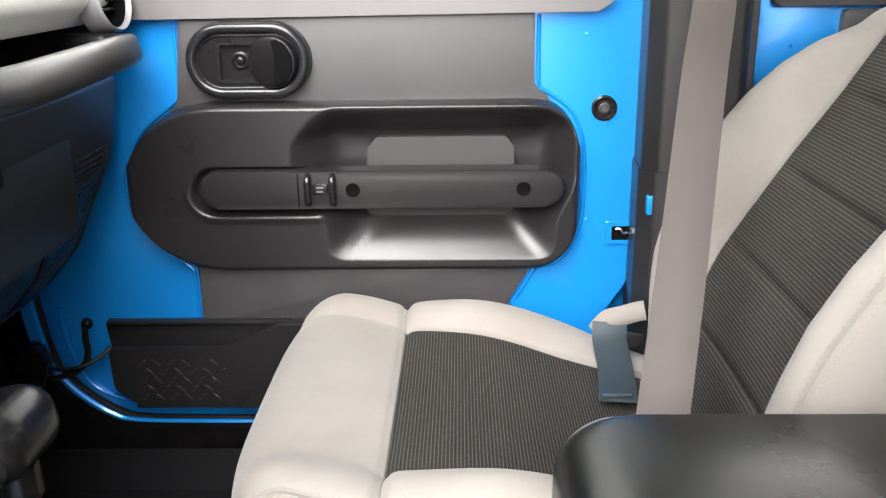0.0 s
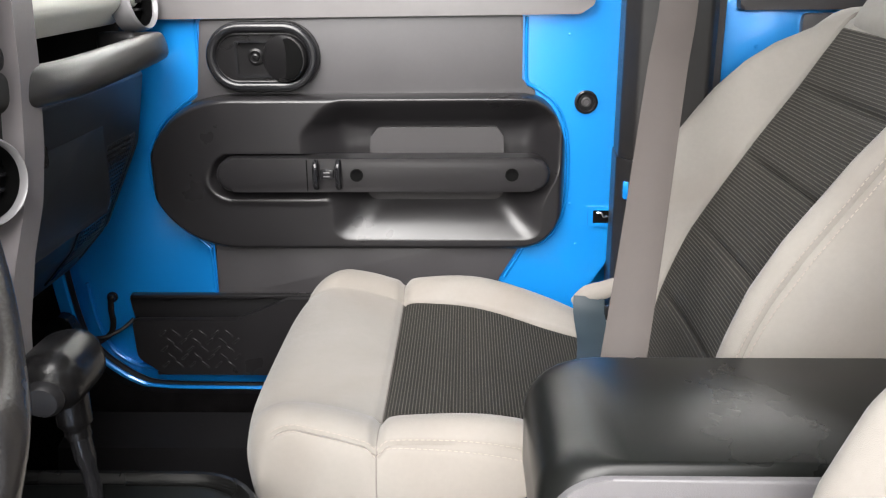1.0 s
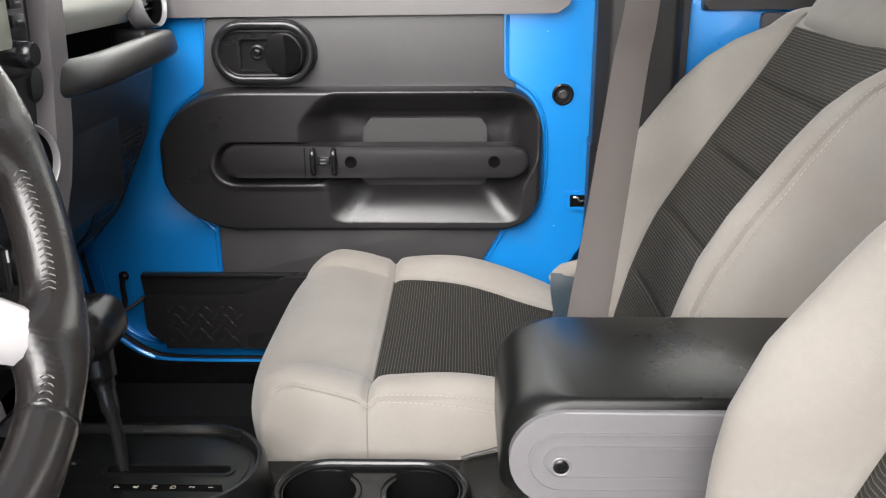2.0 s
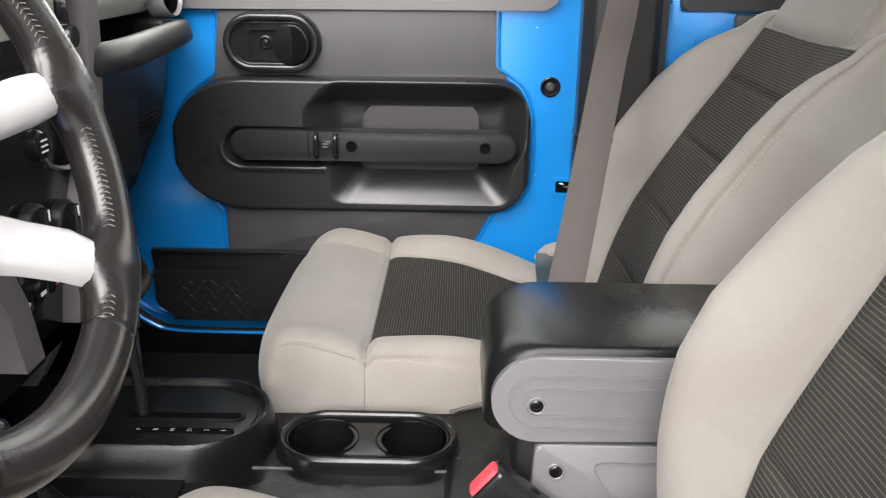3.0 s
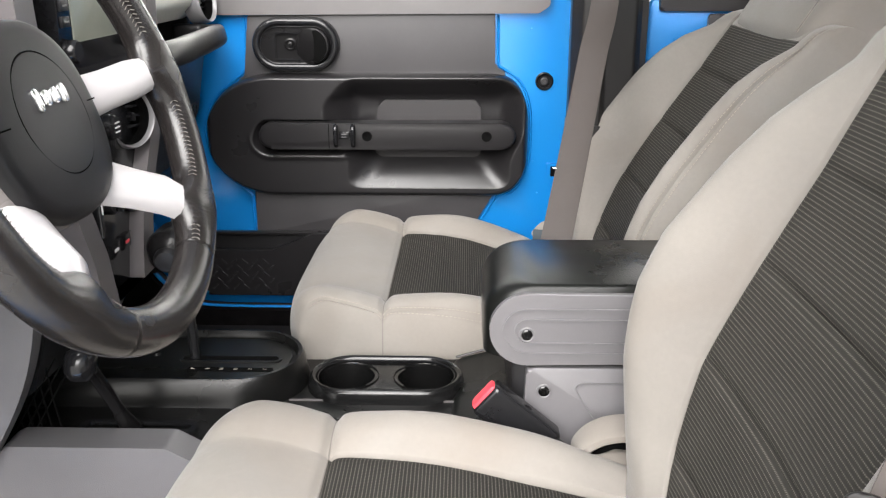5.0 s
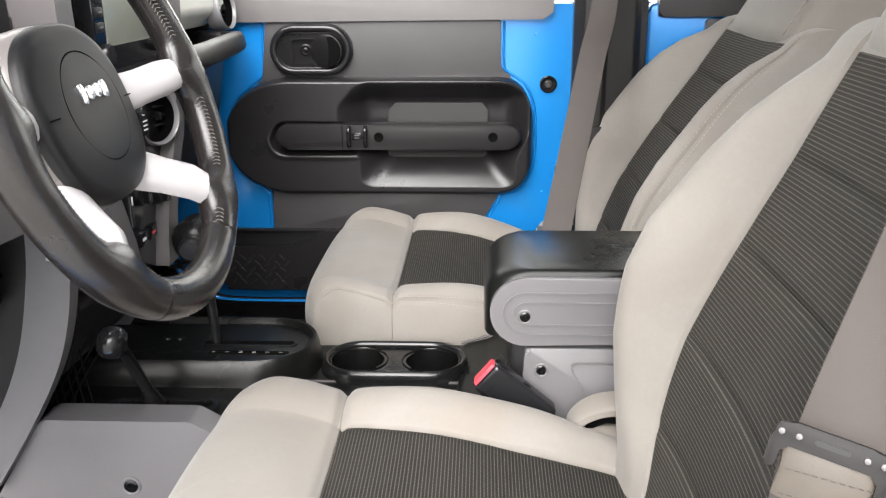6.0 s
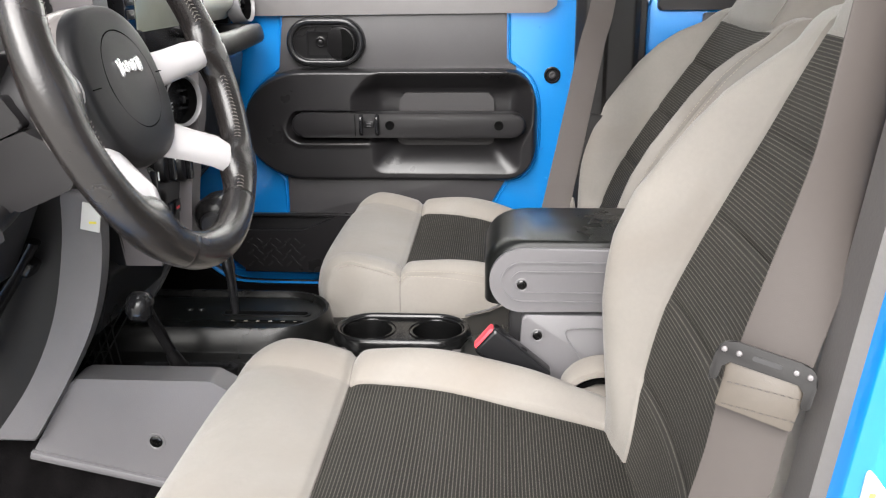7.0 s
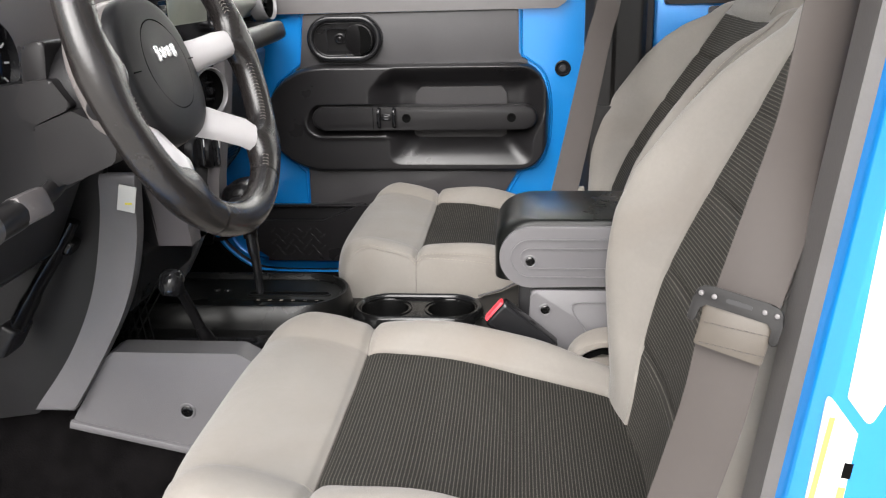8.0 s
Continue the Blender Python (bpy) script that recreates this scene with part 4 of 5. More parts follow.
def steering_wheel():
    """Built flat round its own axis: x up the wheel, y across, z towards the driver."""
    ax = Vector((math.cos(WT), -0.03, math.sin(WT))).normalized()
    yv = Vector((0, 1, 0)) - ax * ax.y
    yv.normalize()
    up = yv.cross(ax)
    if up.z < 0:
        up = -up
    m = Matrix((up, ax.cross(up), ax)).transposed().to_4x4()
    m.translation = WC
    root = tagged(new("steering_wheel"), "black leather steering wheel with silver spokes", "steering wheel")
    root.empty_display_size = 0.02
    root.matrix_basis = m
    R = 0.177
    spokes = [math.radians(v) for v in (88.5, 136, -88.5, -136)]
    n_round, n_sec, seam_q = 720, 30, 2.52
    joint = math.radians(152)

    def near(a, b):
        return math.atan2(math.sin(a - b), math.cos(a - b))

    def rim_point(a, q):
        """The leather swells inwards into each spoke; the laced seam is pressed in, the joints too."""
        swell = sum(math.exp(-(near(a, b) / 0.135) ** 2) for b in spokes)
        co, si = math.cos(q), math.sin(q)
        ra = 0.0185 + (0.0165 * swell if co < 0 else 0.0)
        rz = 0.0168 + 0.0022 * min(swell, 1.0)
        r, z = R + ra * co, rz * si
        dip = 0.0
        if abs(near(a, 0)) < joint:
            pucker = 0.5 + 0.5 * math.cos(a * R / 0.0046 * 2 * math.pi)
            dip += 0.0011 * math.exp(-((q - seam_q) / 0.055) ** 2)
            dip -= 0.0008 * pucker * (math.exp(-((q - seam_q + 0.17) / 0.09) ** 2) + math.exp(-((q - seam_q - 0.17) / 0.09) ** 2))
        for b in (joint, -joint):
            dip += 0.0012 * math.exp(-(near(a, b) * R / 0.0011) ** 2)
        dip -= 0.0005 * noise.noise(Vector((a * 9, q * 2.2, 0.4))) * min(1.0, swell)
        return Vector(((r - dip * co) * math.cos(a), (r - dip * co) * math.sin(a), z - dip * si))

    b = bmesh.new()
    rows = [[b.verts.new(rim_point(2 * math.pi * i / n_round, 2 * math.pi * (j + 0.5) / n_sec)) for j in range(n_sec)] for i in range(n_round)]
    for i in range(n_round):
        r0, r1 = rows[i], rows[(i + 1) % n_round]
        for j in range(n_sec):
            b.faces.new((r0[j], r0[(j + 1) % n_sec], r1[(j + 1) % n_sec], r1[j]))
    part("rim", b, "leather", root, "worn black leather rim", crease=1.4)
    # crossed lacing along the inside of the rim, in runs between the spokes
    for a0, a1 in ((0.12, 1.33), (1.72, 2.20), (2.52, 2.635), (-1.33, -0.12), (-2.20, -1.72), (-2.635, -2.52)):
        run = bmesh.new()
        n = max(2, int((a1 - a0) * R / 0.0046))
        for i in range(n):
            a = a0 + (a1 - a0) * i / n
            for d0 in (-1, 1):
                ends = [rim_point(a + da, seam_q + dq) * 1.0 for da, dq in ((0.010, 0.0), (0.004, d0 * 0.10), (-0.004, d0 * 0.20))]
                lift = Vector((0, 0, 0.0003))
                sweep([p * (1 - 0.0006 / R) + lift for p in ends], oval(0.00042, 0.00042, 5), bm=run)
        tagged(part("rim_stitching", run, "thread_dark", root, "lacing inside the rim"), kind="stuff")
    for a, w in ((math.radians(88.5), 0.80), (math.radians(136), 0.86), (-math.radians(88.5), 0.80), (-math.radians(136), 0.86)):
        d = Vector((math.cos(a), math.sin(a), 0))
        path = [d * r + Vector((0, 0, z)) for r, z in ((0.055, -0.060), (0.085, -0.042), (0.112, -0.022), (0.134, -0.006), (0.155, 0.000))]
        sec = [(-0.022, -0.008), (-0.020, 0.003), (-0.014, 0.009), (-0.005, 0.012), (0.005, 0.012), (0.014, 0.009), (0.020, 0.003), (0.022, -0.008)]
        part("spoke", sweep(path, sec, side=Vector((-d.y, d.x, 0)), scale=[1.3 * w, 1.15 * w, w, w, 0.9 * w]), "silver", root, "silver painted spoke")
    # airbag cover
    def soft(v, e=0.82):
        return math.copysign(abs(v) ** e, v)

    face = [((0.086 if math.cos(q) > 0 else 0.092) * soft(math.cos(q)), 0.092 * soft(math.sin(q))) for q in [2 * math.pi * i / 56 for i in range(56)]]
    b = bmesh.new()
    rows = []
    for k, z in ((0.89, -0.0345), (0.885, -0.029), (0.865, -0.0248), (0.83, -0.022), (0.76, -0.0202), (0.5, -0.016), (0.3, -0.0145)):
        rows.append([b.verts.new((p[0] * k, p[1] * k, z)) for p in face])
    for r0, r1 in zip(rows, rows[1:]):
        for i in range(len(face)):
            b.faces.new((r0[i], r0[(i + 1) % len(face)], r1[(i + 1) % len(face)], r1[i]))
    b.faces.new(rows[-1])
    b.faces.new(rows[0][::-1])
    hub = part("airbag_cover", b, "trim_dark", root, "charcoal airbag cover")
    b = bmesh.new()
    rows = [[b.verts.new((p[0] * k, p[1] * k, z)) for p in face] for k, z in ((0.66, -0.088), (0.78, -0.087), (0.86, -0.082), (0.915, -0.072), (0.930, -0.060), (0.922, -0.048), (0.900, -0.0375), (0.885, -0.0348))]
    for r0, r1 in zip(rows, rows[1:]):
        for i in range(len(face)):
            b.faces.new((r0[i], r0[(i + 1) % len(face)], r1[(i + 1) % len(face)], r1[i]))
    b.faces.new(rows[-1])
    b.faces.new(rows[0][::-1])
    part("hub_side", b, "hub", root, "paler satin side of the hub")
    ringp = [Vector((0.048 * math.cos(a), 0.047 * math.sin(a), -0.0165)) for a in [2 * math.pi * i / 48 for i in range(48)]]
    part("emblem_groove", sweep(ringp, oval(0.0007, 0.0007, 6), side=[p.normalized() for p in ringp], closed=True), "hole", hub)
    part("cover_split", block((0.0012, 0.148, 0.0012), (0.0, 0, -0.0190), 0), "hole", hub)
    for y, w, h in ((0.021, 0.008, 0.018), (0.009, 0.0115, 0.012), (-0.004, 0.0115, 0.012), (-0.017, 0.0105, 0.015)):
        part("emblem_bar", prism(rounded([(-h / 2 + 0.012, y - w / 2), (h / 2 + 0.012, y - w / 2), (h / 2 + 0.012, y + w / 2), (-h / 2 + 0.012, y + w / 2)], 0.004), "xy", -0.0165, -0.0115, 0.001), "chrome", hub, "bright metal emblem bar")
    for s in (-1, 1):
        part("cover_bolt_cap", lathe([(0.011, 0), (0.011, 0.004), (0.008, 0.005), (0, 0.005)], (-0.02, s * 0.092, -0.06), (0, s, 0), 20), "trim_dark", hub)
    part("wheel_boss", lathe([(0.055, -0.045), (0.062, -0.03), (0.055, 0.0), (0, 0.0)], (0, 0, -0.086), (0, 0, 1), 28), "trim_dark", root)
    # column, shroud and stalks behind the wheel, on the same axes
    col = tagged(new("steering_column"), "dark grey column shroud with control stalks", "steering column")
    col.empty_display_size = 0.02
    col.matrix_basis = m
    mi = m.inverted()
    upper = rounded([(-0.357, 1.266), (-0.344, 1.288), (-0.315, 1.290), (-0.296, 1.262), (-0.338, 1.2445), (-0.352, 1.252)], [0.008, 0.008, 0.008, 0.006, 0.004, 0.006])
    part("upper_shroud", prism(upper, "xz", 0.268, 0.406, 0.011, 4), "shroud", col, "", mi)
    lower = rounded([(-0.339, 1.2425), (-0.296, 1.2595), (-0.250, 1.236), (-0.258, 1.206), (-0.312, 1.183), (-0.335, 1.197)], [0.004, 0.006, 0.012, 0.012, 0.010, 0.008])
    part("lower_shroud", prism(lower, "xz", 0.264, 0.410, 0.013, 4), "shroud", col, "", mi)
    part("shroud_pod", prism(rounded([(-0.352, 1.275), (-0.347, 1.322), (-0.322, 1.328), (-0.326, 1.280)], 0.006), "xz", 0.280, 0.396, 0.005, 3), "shroud", col, "", mi)
    part("shroud_rear", prism(rounded([(-0.470, 1.150), (-0.470, 1.270), (-0.352, 1.285), (-0.300, 1.250), (-0.318, 1.185), (-0.380, 1.150)], 0.02), "xz", 0.284, 0.392, 0.008, 3), "trim_dark", col, "", mi)
    part("column_tube", lathe([(0.03, -0.5), (0.03, -0.2), (0, -0.2)], (-0.02, 0, 0), (0, 0, 1), 20), "trim_dark", col)
    stalk = part("stalk", sweep(spline([(-0.070, 0.02, -0.172), (-0.080, 0.07, -0.166), (-0.084, 0.13, -0.160), (-0.086, 0.20, -0.152)], 6), oval(0.013, 0.010, 12), scale=[0.8] * 8 + [1.0] * 5 + [1.2] * 6), "shroud", col, "dark control stalk")
    part("stalk_sleeve", block((0.030, 0.050, 0.024), (-0.083, 0.118, -0.160), 0.007), "hub_side", stalk)
    part("stalk_end", lathe([(0.016, 0), (0.017, 0.030), (0.013, 0.036), (0, 0.036)], (-0.086, 0.196, -0.152), (0, 1, 0.1), 20), "steel", stalk, "dull metal stalk end")
    part("key_barrel", lathe([(0.020, 0), (0.020, 0.014), (0.015, 0.018), (0, 0.018)], (-0.020, -0.068, -0.165), (0, -1, 0), 22), "gloss", col)


steering_wheel()


# ---- dashboard ----
def dashboard():
    root = thing("dashboard", (-0.6, YC, 0.9), "pale grey and black dashboard with round vents", "dashboard")
    # pale upper pad across the cabin
    top = rounded([(-0.462, 1.297), (-0.424, 1.330), (-0.432, 1.405), (-0.52, 1.455), (-0.88, 1.44), (-0.88, 1.297)], [0.012, 0.05, 0.06, 0.06, 0.03, 0], 10)
    part("upper_pad", prism(top, "xz", 0.535, 1.445, 0.012, 3), "dash", root, "pale grey dash pad")
    part("driver_pad", prism([(x - 0.03, z) for x, z in top], "xz", 0.06, 0.533, 0.012, 3), "dash", root, "pale grey dash pad ahead of the driver")
    shelf = rounded([(-0.60, 1.300), (-0.60, 1.235), (-0.445, 1.235), (-0.436, 1.222), (-0.456, 1.115), (-0.520, 0.982), (-0.590, 0.905), (-0.72, 0.845), (-0.95, 0.85), (-0.95, 1.300)], [0, 0.01, 0.006, 0.01, 0.06, 0.08, 0.08, 0.06, 0, 0])
    part("lower_dash", prism(shelf, "xz", 0.945, 1.452, 0.010, 3), "navy", root, "black lower dash and glovebox")
    part("glovebox_lid", prism(rounded([(0.99, 1.05), (1.30, 1.05), (1.31, 1.20), (0.99, 1.20)], 0.02), "yz", -0.472, -0.446, 0.006), "navy", root)
    part("glovebox_latch", block((0.012, 0.07, 0.03), (-0.450, 1.10, 1.165), 0.005), "gloss", root)
    # perforated panel on the curved face beside the door
    curve = sorted([p for p in shelf if p[0] > -0.62 and 0.90 < p[1] < 1.215], key=lambda p: -p[1])
    zs, xs = [p[1] for p in curve][::-1], [p[0] for p in curve][::-1]

    def face_x(z):
        return float(np.interp(z, zs, xs))

    # arched outline, laid on the curved face
    def arch(z, inset=0.0):
        t = min(1.0, max(0.0, (1.200 - inset - z) / 0.055))
        w = (0.062 - inset) * math.sqrt(max(0.0, 1 - (1 - t) ** 2.2))
        return 1.372 - w, 1.372 + w

    b = bmesh.new()
    levels = [1.200 - 0.055 * (k / 8) ** 2 for k in range(9)] + [1.145 - 0.0155 * k for k in range(1, 15)]
    grid = []
    for z in levels:
        y0, y1 = arch(z)
        grid.append([b.verts.new((face_x(z) + 0.0025 - (0.005 if k in (0, 6) else 0), y0 + (y1 - y0) * k / 6 + 1e-4 * k, z)) for k in range(7)])
    for r0, r1 in zip(grid, grid[1:]):
        for k in range(6):
            b.faces.new((r0[k], r1[k], r1[k + 1], r0[k + 1]))
    end = part("perforated_panel", b, "satin_black", root, "black arched perforated panel")
    # raised dots whose blue-black colour stands in for glints on the panel
    glints = bmesh.new()
    for r in range(33):
        z = 1.194 - r * 0.0076
        slope = (face_x(z + 0.005) - face_x(z - 0.005)) / 0.01
        y0, y1 = arch(z, 0.006)
        for c in range(17):
            y = 1.312 + c * 0.0076 + (r % 2) * 0.0038
            if y0 < y < y1:
                lathe([(0.0027, 0), (0.0025, 0.0006), (0.0016, 0.0010), (0, 0.0003)], (face_x(z) + 0.0023, y, z), (1, 0, -slope), 6, glints)
    tagged(part("perforation", glints, "navy", end), kind="stuff")
    rim_line = [(arch(z)[0], z) for z in levels[::-1]] + [(arch(z)[1], z) for z in levels[1:]]
    part("panel_rim", sweep([Vector((face_x(z) + 0.001, y, z)) for y, z in rim_line], oval(0.0022, 0.0022, 6)), "shroud", end)
    # grab rail over the glovebox
    rail = spline([(-0.43, 0.905, 1.266), (-0.374, 0.925, 1.271), (-0.352, 1.00, 1.272), (-0.354, 1.12, 1.273), (-0.362, 1.25, 1.274), (-0.375, 1.345, 1.272), (-0.389, 1.384, 1.271), (-0.414, 1.398, 1.271), (-0.46, 1.400, 1.271)], 7)
    gb_ = part("grab_rail", sweep(rail, [(0.0205 * math.copysign(abs(math.cos(q)) ** 0.62, math.cos(q)), 0.0170 * math.copysign(abs(math.sin(q)) ** 0.62, math.sin(q))) for q in [2 * math.pi * k / 24 for k in range(24)]], side=[Vector((-0.25, 0, 1))] * len(rail), scale=[1 - 0.16 * smooth(0.45, 0.85, k / (len(rail) - 1)) for k in range(len(rail))]), "grip", root, "black padded grab rail")
    part("rail_bracket", block((0.06, 0.030, 0.036), (-0.445, 1.398, 1.271), 0.010, seg=3), "trim_dark", gb_)
    # round vents in silver rings
    def vent(y, x, z, r, tilt=0.0, turn=0.0):
        m = pose(x, y, z, 0, 90 - tilt, turn)
        v = part("vent_ring", lathe([(r, -0.022), (r, 0.005), (r * 0.98, 0.0085), (r * 0.945, 0.0105), (r * 0.905, 0.0085), (r * 0.88, 0.003), (r * 0.87, -0.022)], (0, 0, 0), (0, 0, 1), 44), "ring", root, "silver ring round an air vent", m)
        part("vent_bowl", lathe([(0.001, -0.0215), (r * 0.868, -0.0215), (r * 0.872, 0.003), (r * 0.85, -0.014), (r * 0.5, -0.018), (0, -0.019)], (0, 0, 0), (0, 0, 1), 36), "hole", v)
        for k in (-0.45, 0.0, 0.45):
            part("vent_slat", block((0.004, 2 * r * 0.76 * math.sqrt(1 - k * k) * 0.96, 0.010), (k * r * 0.74, 0, -0.012), 0.001), "gloss", v)
        part("vent_tab", block((0.012, 0.006, 0.010), (0, r * 0.3, -0.006), 0.002), "gloss", v)

    vent(1.420, -0.420, 1.334, 0.046, 8, -6)
    part("shelf_end", block((0.15, 0.02, 0.09), (-0.53, 1.437, 1.268), 0.004), "trim_dark", root)
    # centre stack
    edge = [(0.966, 1.46), (0.962, 1.36), (0.956, 1.29), (0.941, 1.215), (0.922, 1.165), (0.890, 1.120), (0.862, 1.06), (0.845, 0.99)]
    out = edge + [(2 * YC - y, z) for y, z in edge[::-1]]
    inn = [(y - 0.040, z) for y, z in edge] + [(2 * YC - y + 0.040, z) for y, z in edge[::-1]]
    part("stack_bezel", frame_plate(out, inn, "yz", -0.405, -0.352, 0.007), "bezel", root, "charcoal centre bezel")
    part("stack_body", prism(out, "yz", -0.60, -0.402, 0.004), "trim_dark", root)
    face = part("stack_face", prism(inn, "yz", -0.402, -0.372, 0.002), "gloss", root, "black control panel")
    vent(0.850, -0.367, 1.203, 0.041, 0, -24)
    radio = part("radio", prism(rounded([(0.645, 1.288), (0.875, 1.288), (0.875, 1.43), (0.645, 1.43)], 0.006), "yz", -0.374, -0.352, 0.004), "gloss", root, "black radio with a dark display")
    part("display", prism(rounded([(0.680, 1.318), (0.838, 1.318), (0.838, 1.42), (0.680, 1.42)], 0.004), "yz", -0.353, -0.3505, 0.001), "screen", radio, "blank reflecting display")
    for y in (0.662, 0.857):
        part("radio_knob", lathe([(0.013, 0), (0.013, 0.010), (0.011, 0.013), (0, 0.013)], (-0.352, y, 1.310), (1, 0, 0), 24), "gloss", radio)
        for k in range(5):
            key = part("radio_key", block((0.004, 0.020, 0.012), (-0.351, y, 1.342 + k * 0.0175), 0.0015), "trim_dark", radio)
            part("key_mark", block((0.001, 0.010, 0.002), (-0.3486, y, 1.342 + k * 0.0175), 0), "grey", key)
    # climate dials and switches
    for y, z in ((0.69, 1.105), (0.76, 1.120), (0.83, 1.105)):
        d = part("climate_dial", lathe([(0.026, 0), (0.026, 0.010), (0.023, 0.014), (0, 0.014)], (-0.373, y, z), (1, 0, 0), 28), "trim_dark", root, "black climate dial")
        part("dial_grip", block((0.012, 0.010, 0.044), (-0.355, y, z), 0.003), "gloss", d)
        part("dial_mark", block((0.001, 0.0025, 0.012), (-0.3485, y, z + 0.014), 0), "white", d)
    for k in range(5):
        y = 0.685 + k * 0.0375
        sw = part("switch_key", block((0.010, 0.030, 0.020), (-0.372, y, 1.045), 0.003), "gloss", root)
        part("switch_mark", block((0.001, 0.012, 0.004), (-0.3666, y, 1.045), 0), "red" if k == 3 else "white", sw)
    part("round_button", lathe([(0.017, 0), (0.017, 0.006), (0.014, 0.009), (0, 0.009)], (-0.372, 0.80, 1.200), (1, 0, 0), 24), "gloss", root)
    for z in (1.194, 1.200, 1.206):
        part("button_mark", block((0.001, 0.014, 0.0018), (-0.3625, 0.80, z), 0), "white", root)
    # dark pocket under the stack and the grey leg down to the console
    part("stack_pocket", prism(rounded([(-0.60, 1.00), (-0.41, 1.00), (-0.44, 0.90), (-0.52, 0.84), (-0.60, 0.84)], 0.02), "xz", 0.64, 0.88, 0.006), "trim_dark", root)
    for y0, y1 in ((0.592, 0.616), (0.904, 0.928)):
        a = [(-0.445, 1.12), (-0.452, 1.05), (-0.480, 0.94), (-0.530, 0.84), (-0.602, 0.745)]
        c = [(-0.538, 0.745), (-0.476, 0.84), (-0.427, 0.93), (-0.401, 1.02), (-0.392, 1.12)]
        sm = [(p.x, p.z) for p in spline([(q[0], 0, q[1]) for q in a], 5)] + [(p.x, p.z) for p in spline([(q[0], 0, q[1]) for q in c], 5)]
        part("stack_leg", prism(sm, "xz", y0, y1, 0.006, 3), "grey", root, "curved slate grey leg")
    part("footwell_trim", prism(rounded([(-0.97, 0.68), (-0.60, 0.735), (-0.525, 0.84), (-0.475, 0.94), (-0.445, 1.05), (-0.44, 1.13), (-0.97, 1.13)], [0, 0.02, 0.06, 0.06, 0.06, 0, 0]), "xz", 0.602, 0.618, 0.003), "trim_dark", root, "black footwell side trim")
    tag = part("hanging_tag", block((0.026, 0.002, 0.038), (-0.405, 0.588, 1.087), 0.0008, Matrix.Rotation(radians(12), 4, "Y")), "paper", root, "small white printed tag")
    part("tag_mark", block((0.010, 0.001, 0.003), (-0.403, 0.5868, 1.080), 0), "yellow", tag)
    # instrument binnacle in front of the driver
    hood = part("instrument_hood", prism(rounded([(0.12, 1.23), (0.50, 1.23), (0.49, 1.42), (0.42, 1.465), (0.24, 1.465), (0.17, 1.42)], 0.03), "yz", -0.62, -0.41, 0.015, 3), "hub", root, "grey instrument hood")
    for y, r in ((0.195, 0.046), (0.318, 0.046)):
        g = part("gauge", lathe([(r, 0), (r, 0.012), (r * 0.94, 0.014), (r * 0.92, 0.004), (0, 0.004)], (-0.412, y, 1.302), (1, 0, 0), 36), "gloss", hood, "round dial with a red needle")
        part("needle", block((0.002, 0.003, 0.040), (-0.406, y - 0.008, 1.289), 0, Matrix.Rotation(0.6, 4, "X")), "red", g)
        for k in range(9):
            a = math.radians(-130 + 32 * k)
            part("gauge_tick", block((0.001, 0.002, 0.008), (-0.407, y + 0.034 * math.sin(a), 1.302 + 0.034 * math.cos(a)), 0, Matrix.Rotation(-a, 4, "X")), "white", g)
    part("knee_panel", prism(rounded([(-0.50, 1.30), (-0.44, 1.30), (-0.43, 1.16), (-0.50, 1.02), (-0.60, 0.96), (-0.62, 1.0)], 0.02), "xz", 0.08, 0.55, 0.008), "trim_dark", root)
    settle(root)


dashboard()


# ---- centre console ----
def letter(name, ch, size, m, mat, parent):
    """One flat printed character as a mesh of its own."""
    cu = bpy.data.curves.new(name, "FONT")
    cu.body, cu.size, cu.align_x, cu.align_y, cu.extrude = ch, size, "CENTER", "CENTER", 0.0002
    ob = bpy.data.objects.new(name, cu)
    me = bpy.data.meshes.new_from_object(ob)
    bpy.data.objects.remove(ob)
    b = bmesh.new()
    b.from_mesh(me)
    bpy.data.meshes.remove(me)
    return part(name, b, mat, parent, "", m)


